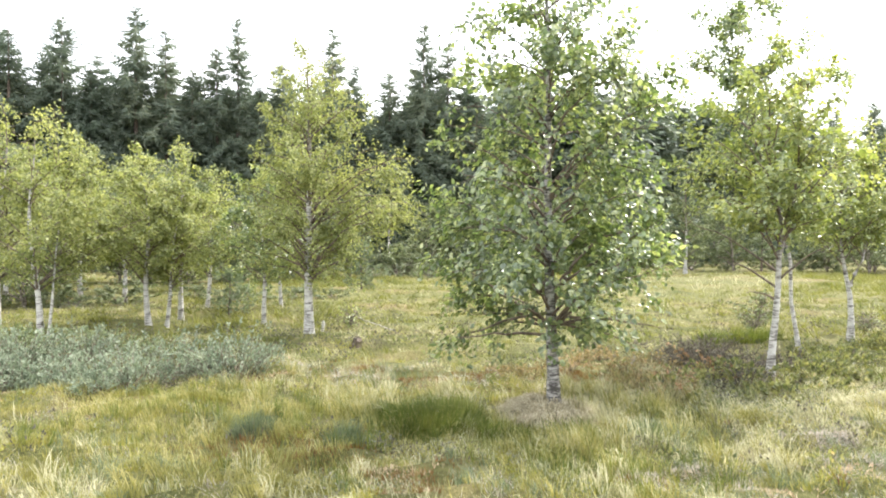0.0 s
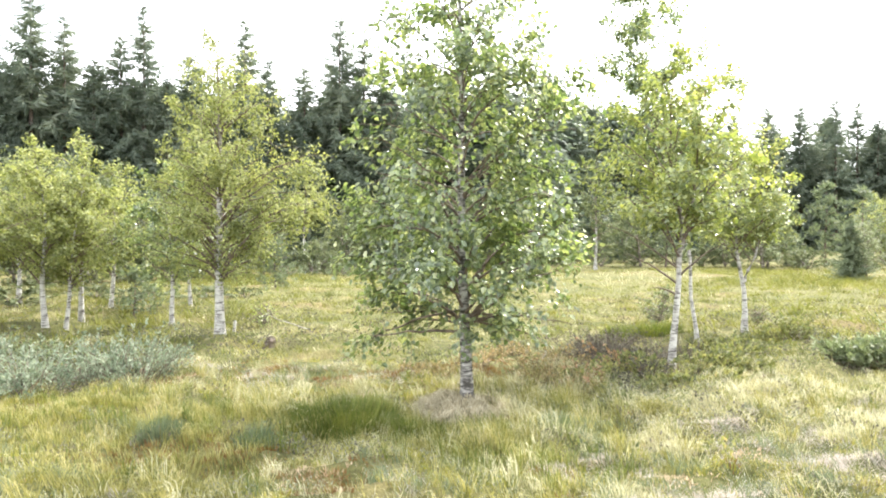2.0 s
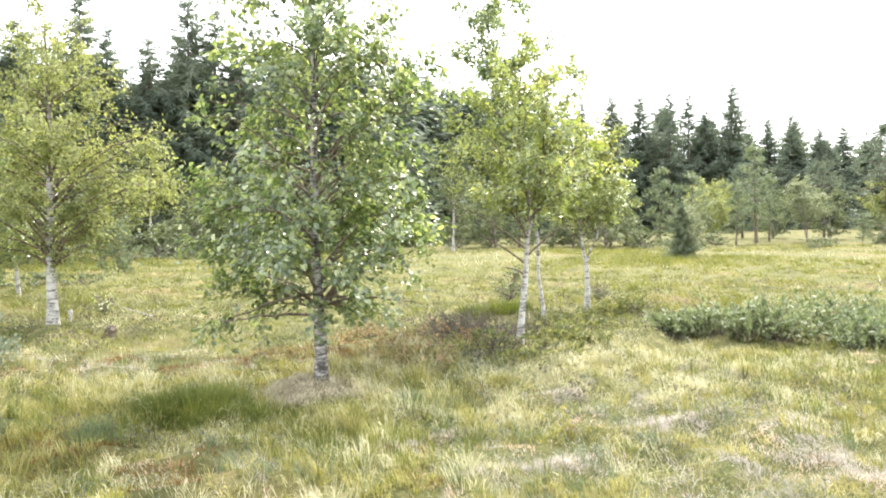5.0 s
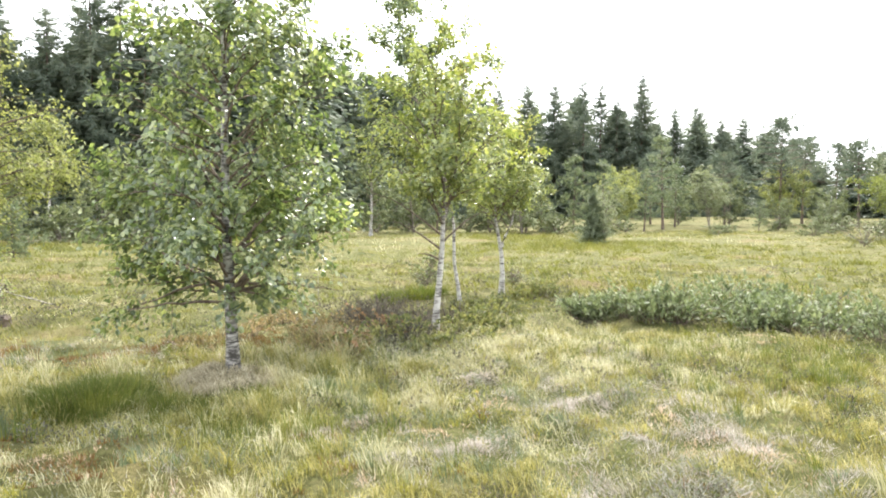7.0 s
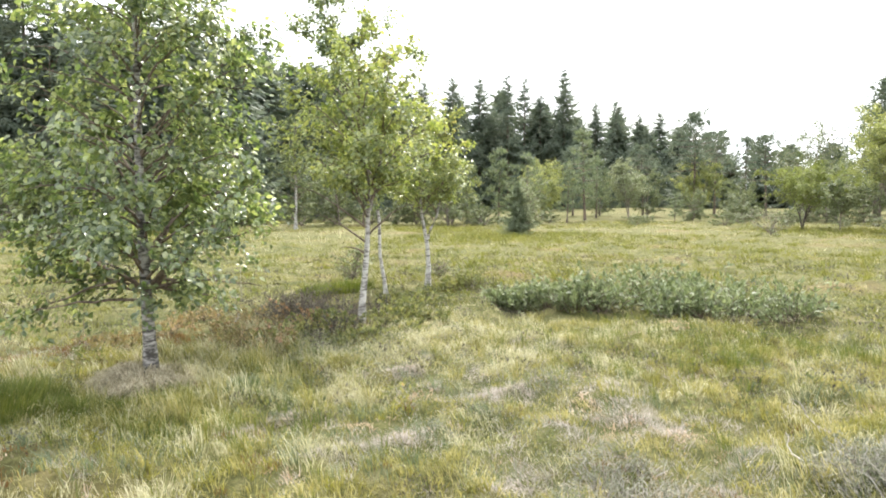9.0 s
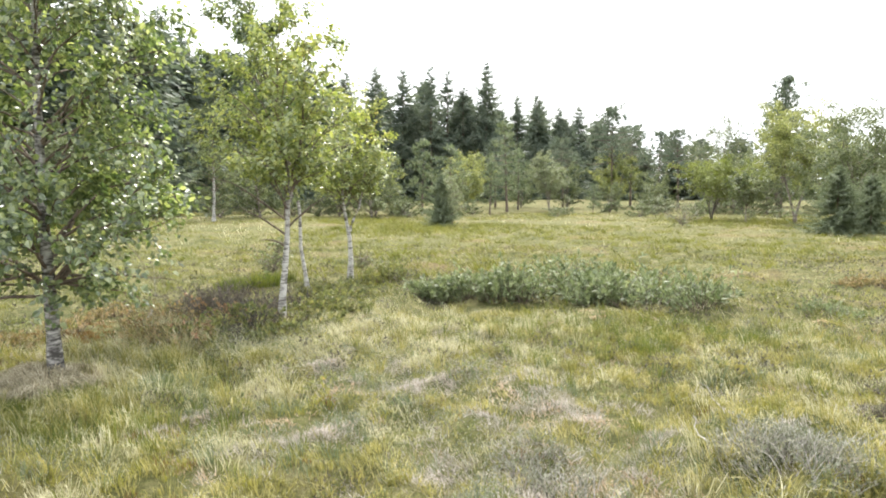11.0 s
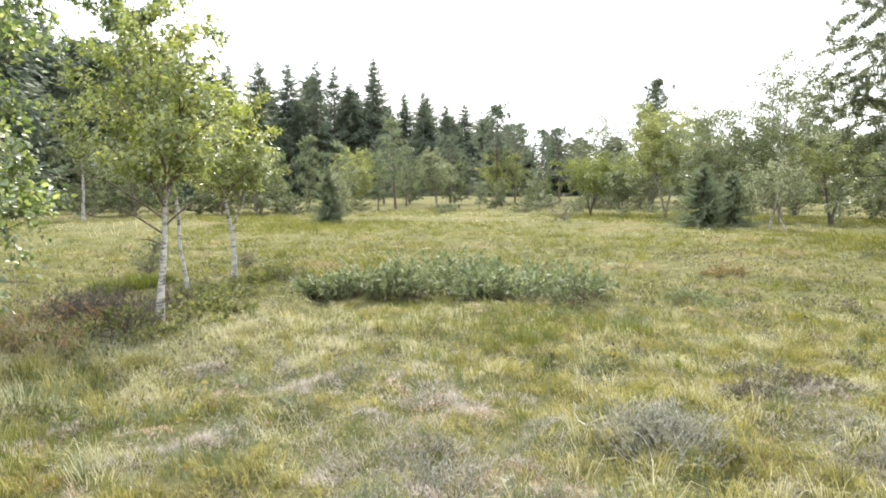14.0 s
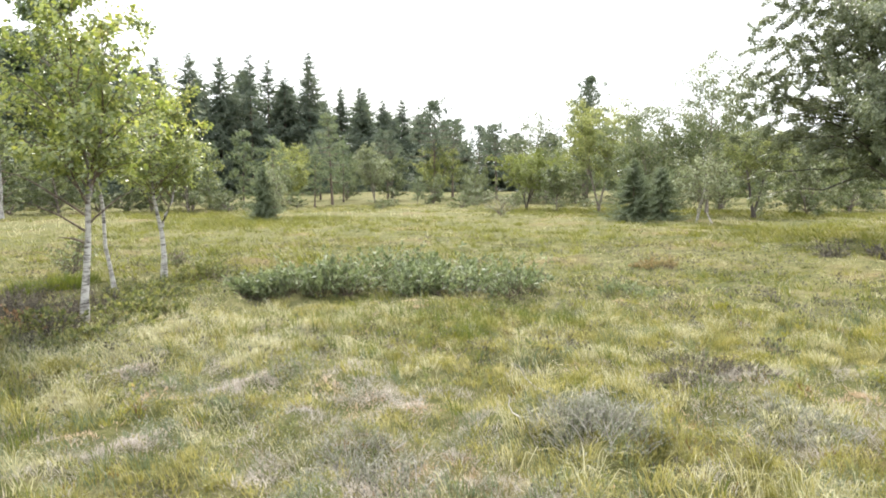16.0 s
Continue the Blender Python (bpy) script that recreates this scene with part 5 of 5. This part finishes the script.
grass("peat_moss", "dry peach-coloured peat moss cushions", M_PEACH, 516, 18000, 12, 2.6, 10.0, 0.045, 0.010, 0.6, keep_peach, True)
dwarf_shrubs("low olive bilberry and heather between grass", M_BILBERRY, 511, 6500, 20, 2.6, 10, 0.085, 0.022, 0.09)
dwarf_shrubs("grey-green heather tufts in the grass", M_GREYHEATH, 518, 520, 150, 2.8, 10, 0.14, 0.024, 0.2, 0.35)
dwarf_shrubs("brown heather tufts in the grass", M_HEATHER, 519, 560, 120, 2.8, 12, 0.13, 0.024, 0.17, 0.35)
dwarf_shrubs("brown heather between the birches", M_HEATHER, 523, 900, 36, 5.5, 15, 0.13, 0.040, 0.17, 0.4)
dwarf_shrubs("olive bilberry between the birches", M_BILBERRY, 524, 1300, 30, 5.5, 15, 0.14, 0.040, 0.15, 0.55)
grass("straw_grass", "coarse dry grass between the birches", M_STRAW, 525, 1800, 10, 6.0, 14, 0.15, 0.009, 0.8, keep_straw, True, 0.08)
grass("meadow_grass", "coarse green grass between the birches", M_SEDGE, 526, 2600, 10, 6.0, 14, 0.17, 0.012, 0.7, keep_lime, True, 0.08)
dwarf_shrubs("grey-green dwarf shrubs further out", M_HEATHER, 512, 5200, 12, 9.3, 22, 0.15, 0.045, 0.2)
grass("meadow_grass", "green and olive bog grass further out", M_GRASS_FAR, 506, 19000, 8, 9.3, 22, 0.11, 0.014, 0.65, keep_green, True, spread=0.09)
grass("straw_grass", "pale dry grass further out", M_STRAW, 507, 6500, 8, 9.3, 22, 0.12, 0.010, 0.75, keep_straw, True, spread=0.09)
grass("meadow_grass", "olive grass of the far meadow", M_GRASS_FAR, 508, 26000, 6, 21.5, 62, 0.20, 0.034, 0.8, keep_far, True, 0.16)
grass("sedge", "dark green sedge tussocks of the far meadow", M_SEDGE, 517, 2200, 14, 16, 60, 0.22, 0.03, 0.8, keep_far, True, 0.35)
grass("green_moss", "rounded golden-green tussocks of the open bog", M_LIME_FAR, 527, 2600, 34, 13, 48, 0.26, 0.026, 0.75, keep_far, True, 0.30)
grass("straw_grass", "pale grass of the far meadow", M_STRAW, 509, 2200, 6, 21.5, 62, 0.24, 0.028, 0.5, keep_far_straw, True, 0.16)


# ---------------------------------------------------------------- small things
def mound_straw():
    """Dead grass matted over the mound at the birch's foot, combed outwards."""
    rs_ = R(601)
    n = 4200
    r, a = 0.37 * np.sqrt(rs_.rand(n)), rs_.uniform(0, 6.283, n)
    x, y = 1.03 + r * np.cos(a) * 1.15, 7.0 + r * np.sin(a)
    h = rs_.uniform(0.08, 0.20, n)
    geo = blades(x, y, h, a + rs_.normal(0, 0.5, n), np.clip(rs_.normal(1.05, 0.08, n), 0.7, 1.11), rs_.uniform(0.004, 0.011, n), rs_)
    tagged(part("grass_mound", geo, M_MAT, None), "mat of dead straw on the mound under the birch", "grass", kind="stuff")


mound_straw()


def tuft(x, y, rx, ry, n, height, width, lean, mat, seed, label):
    """One dense clump of sedge, its blades fanning out of an oval foot."""
    rs_ = R(seed)
    q, a = np.sqrt(rs_.rand(n)), rs_.uniform(0, 6.283, n)
    px, py = x + rx * q * np.cos(a), y + ry * q * np.sin(a)
    h = height * rs_.uniform(0.5, 1.15, n) * np.sqrt(1.1 - 0.8 * q * q)
    geo = blades(px, py, h, a + rs_.normal(0, 0.7, n), np.clip(rs_.normal(lean, 0.2, n) * (0.4 + 0.6 * q), 0.02, 1.0), width * rs_.uniform(0.6, 1.3, n), rs_)
    ob = holder("sedge_tuft", x, y, gz(x, y), label, "sedge", "sedge tufts of the wet hollow")
    geo = (geo[0] - np.array([x, y, gz(x, y)]), geo[1])
    part("foliage", geo, mat, ob, kind="stuff")


# two dark sedge tufts that also darken the birch's cast shadow
tuft(-0.10, 6.42, 0.50, 0.36, 3600, 0.26, 0.006, 0.55, M_SEDGE, 611, "dense dark green sedge tuft that deepens the birch's shade")
tuft(0.45, 6.20, 0.34, 0.22, 1500, 0.20, 0.006, 0.6, M_SEDGE, 612, "low dark green sedge tuft deepening the shade beside the mound")
tuft(-1.62, 5.98, 0.20, 0.13, 650, 0.22, 0.006, 0.35, M_BLUESEDGE, 613, "upright blue-green sedge tuft by rusty moss")
tuft(-0.80, 5.90, 0.19, 0.13, 600, 0.22, 0.006, 0.35, M_BLUESEDGE, 614, "upright blue-green sedge tuft in the hollow")
# this sedge stands in for the band where the birches' shadows merge
tuft(1.75, 6.1, 0.50, 0.22, 1900, 0.17, 0.006, 0.6, M_BLUESEDGE, 615, "blue-green sedge tuft standing in for the birches' shadow band")
tuft(4.98, 12.0, 0.75, 0.4, 1500, 0.30, 0.012, 0.5, M_SEDGE, 616, "broad green sedge clump behind the slender birches")


def stump():
    rs_ = R(602)
    ob = holder("tree_stump", -1.36, 11.1, gz(-1.36, 11.1), "small dark brown rotten stump in grass", "stump")
    path = np.array([[0, 0, -0.05], [0, 0, 0.04], [0.01, 0, 0.08], [0.02, 0.01, 0.11], [0.02, 0.01, 0.13]])
    v, f = tube(path, [0.11, 0.09, 0.075, 0.06, 0.02], 11)
    v = v + rs_.normal(0, 0.012, v.shape)
    part("wood", (v, f), M_STUMP, ob)


def stub():
    ob = holder("birch_stub", -2.3, 13.5, gz(-2.3, 13.5), "short white broken birch stub", "stump")
    path = np.array([[0, 0, -0.03], [0.01, 0, 0.08], [0.02, 0, 0.16], [0.03, 0, 0.21]])
    part("wood", tube(path, [0.035, 0.032, 0.035, 0.01], 8), M_BIRCH, ob)


def dead_stick(x, y, length, az, rise, r, label):
    ob = holder("dead_branch", x, y, gz(x, y), label, "branch", "fallen branches")
    d = np.array([math.cos(az), math.sin(az), rise])
    d = d / np.linalg.norm(d)
    rs_ = R(int(abs(x * 100)) + 7)
    p = np.linspace(0, length, 6)[:, None] * d + np.array([0, 0, 0.03]) + np.cumsum(rs_.normal(0, 0.012, (6, 3)), axis=0)
    part("wood", tube(p, np.linspace(r, r * 0.35, 6), 5), M_GREYWOOD, ob)


stump()
stub()
dead_stick(3.3, 12.2, 0.65, 1.2, 8.0, 0.006, "thin upright dead stem in the grass")
dead_stick(2.42, 9.2, 0.14, 0.3, 3.0, 0.035, "short charred stub among rusty leaves")
dead_stick(3.4, 10.3, 0.7, 0.2, 0.12, 0.01, "grey fallen twig beside the heather")
dead_stick(4.75, 2.6, 0.32, 2.2, 0.7, 0.006, "bare grey twig leaning in the grass")
dead_stick(4.05, 2.35, 0.3, 0.9, 0.6, 0.006, "short grey dead twig in the heather")
dead_stick(-0.9, 13.4, 0.9, 2.6, 0.25, 0.012, "thin grey fallen branch in grass")
dead_stick(30.5, 10.1, 0.9, 0.7, 0.7, 0.05, "pale leaning dead stem beside a willow")
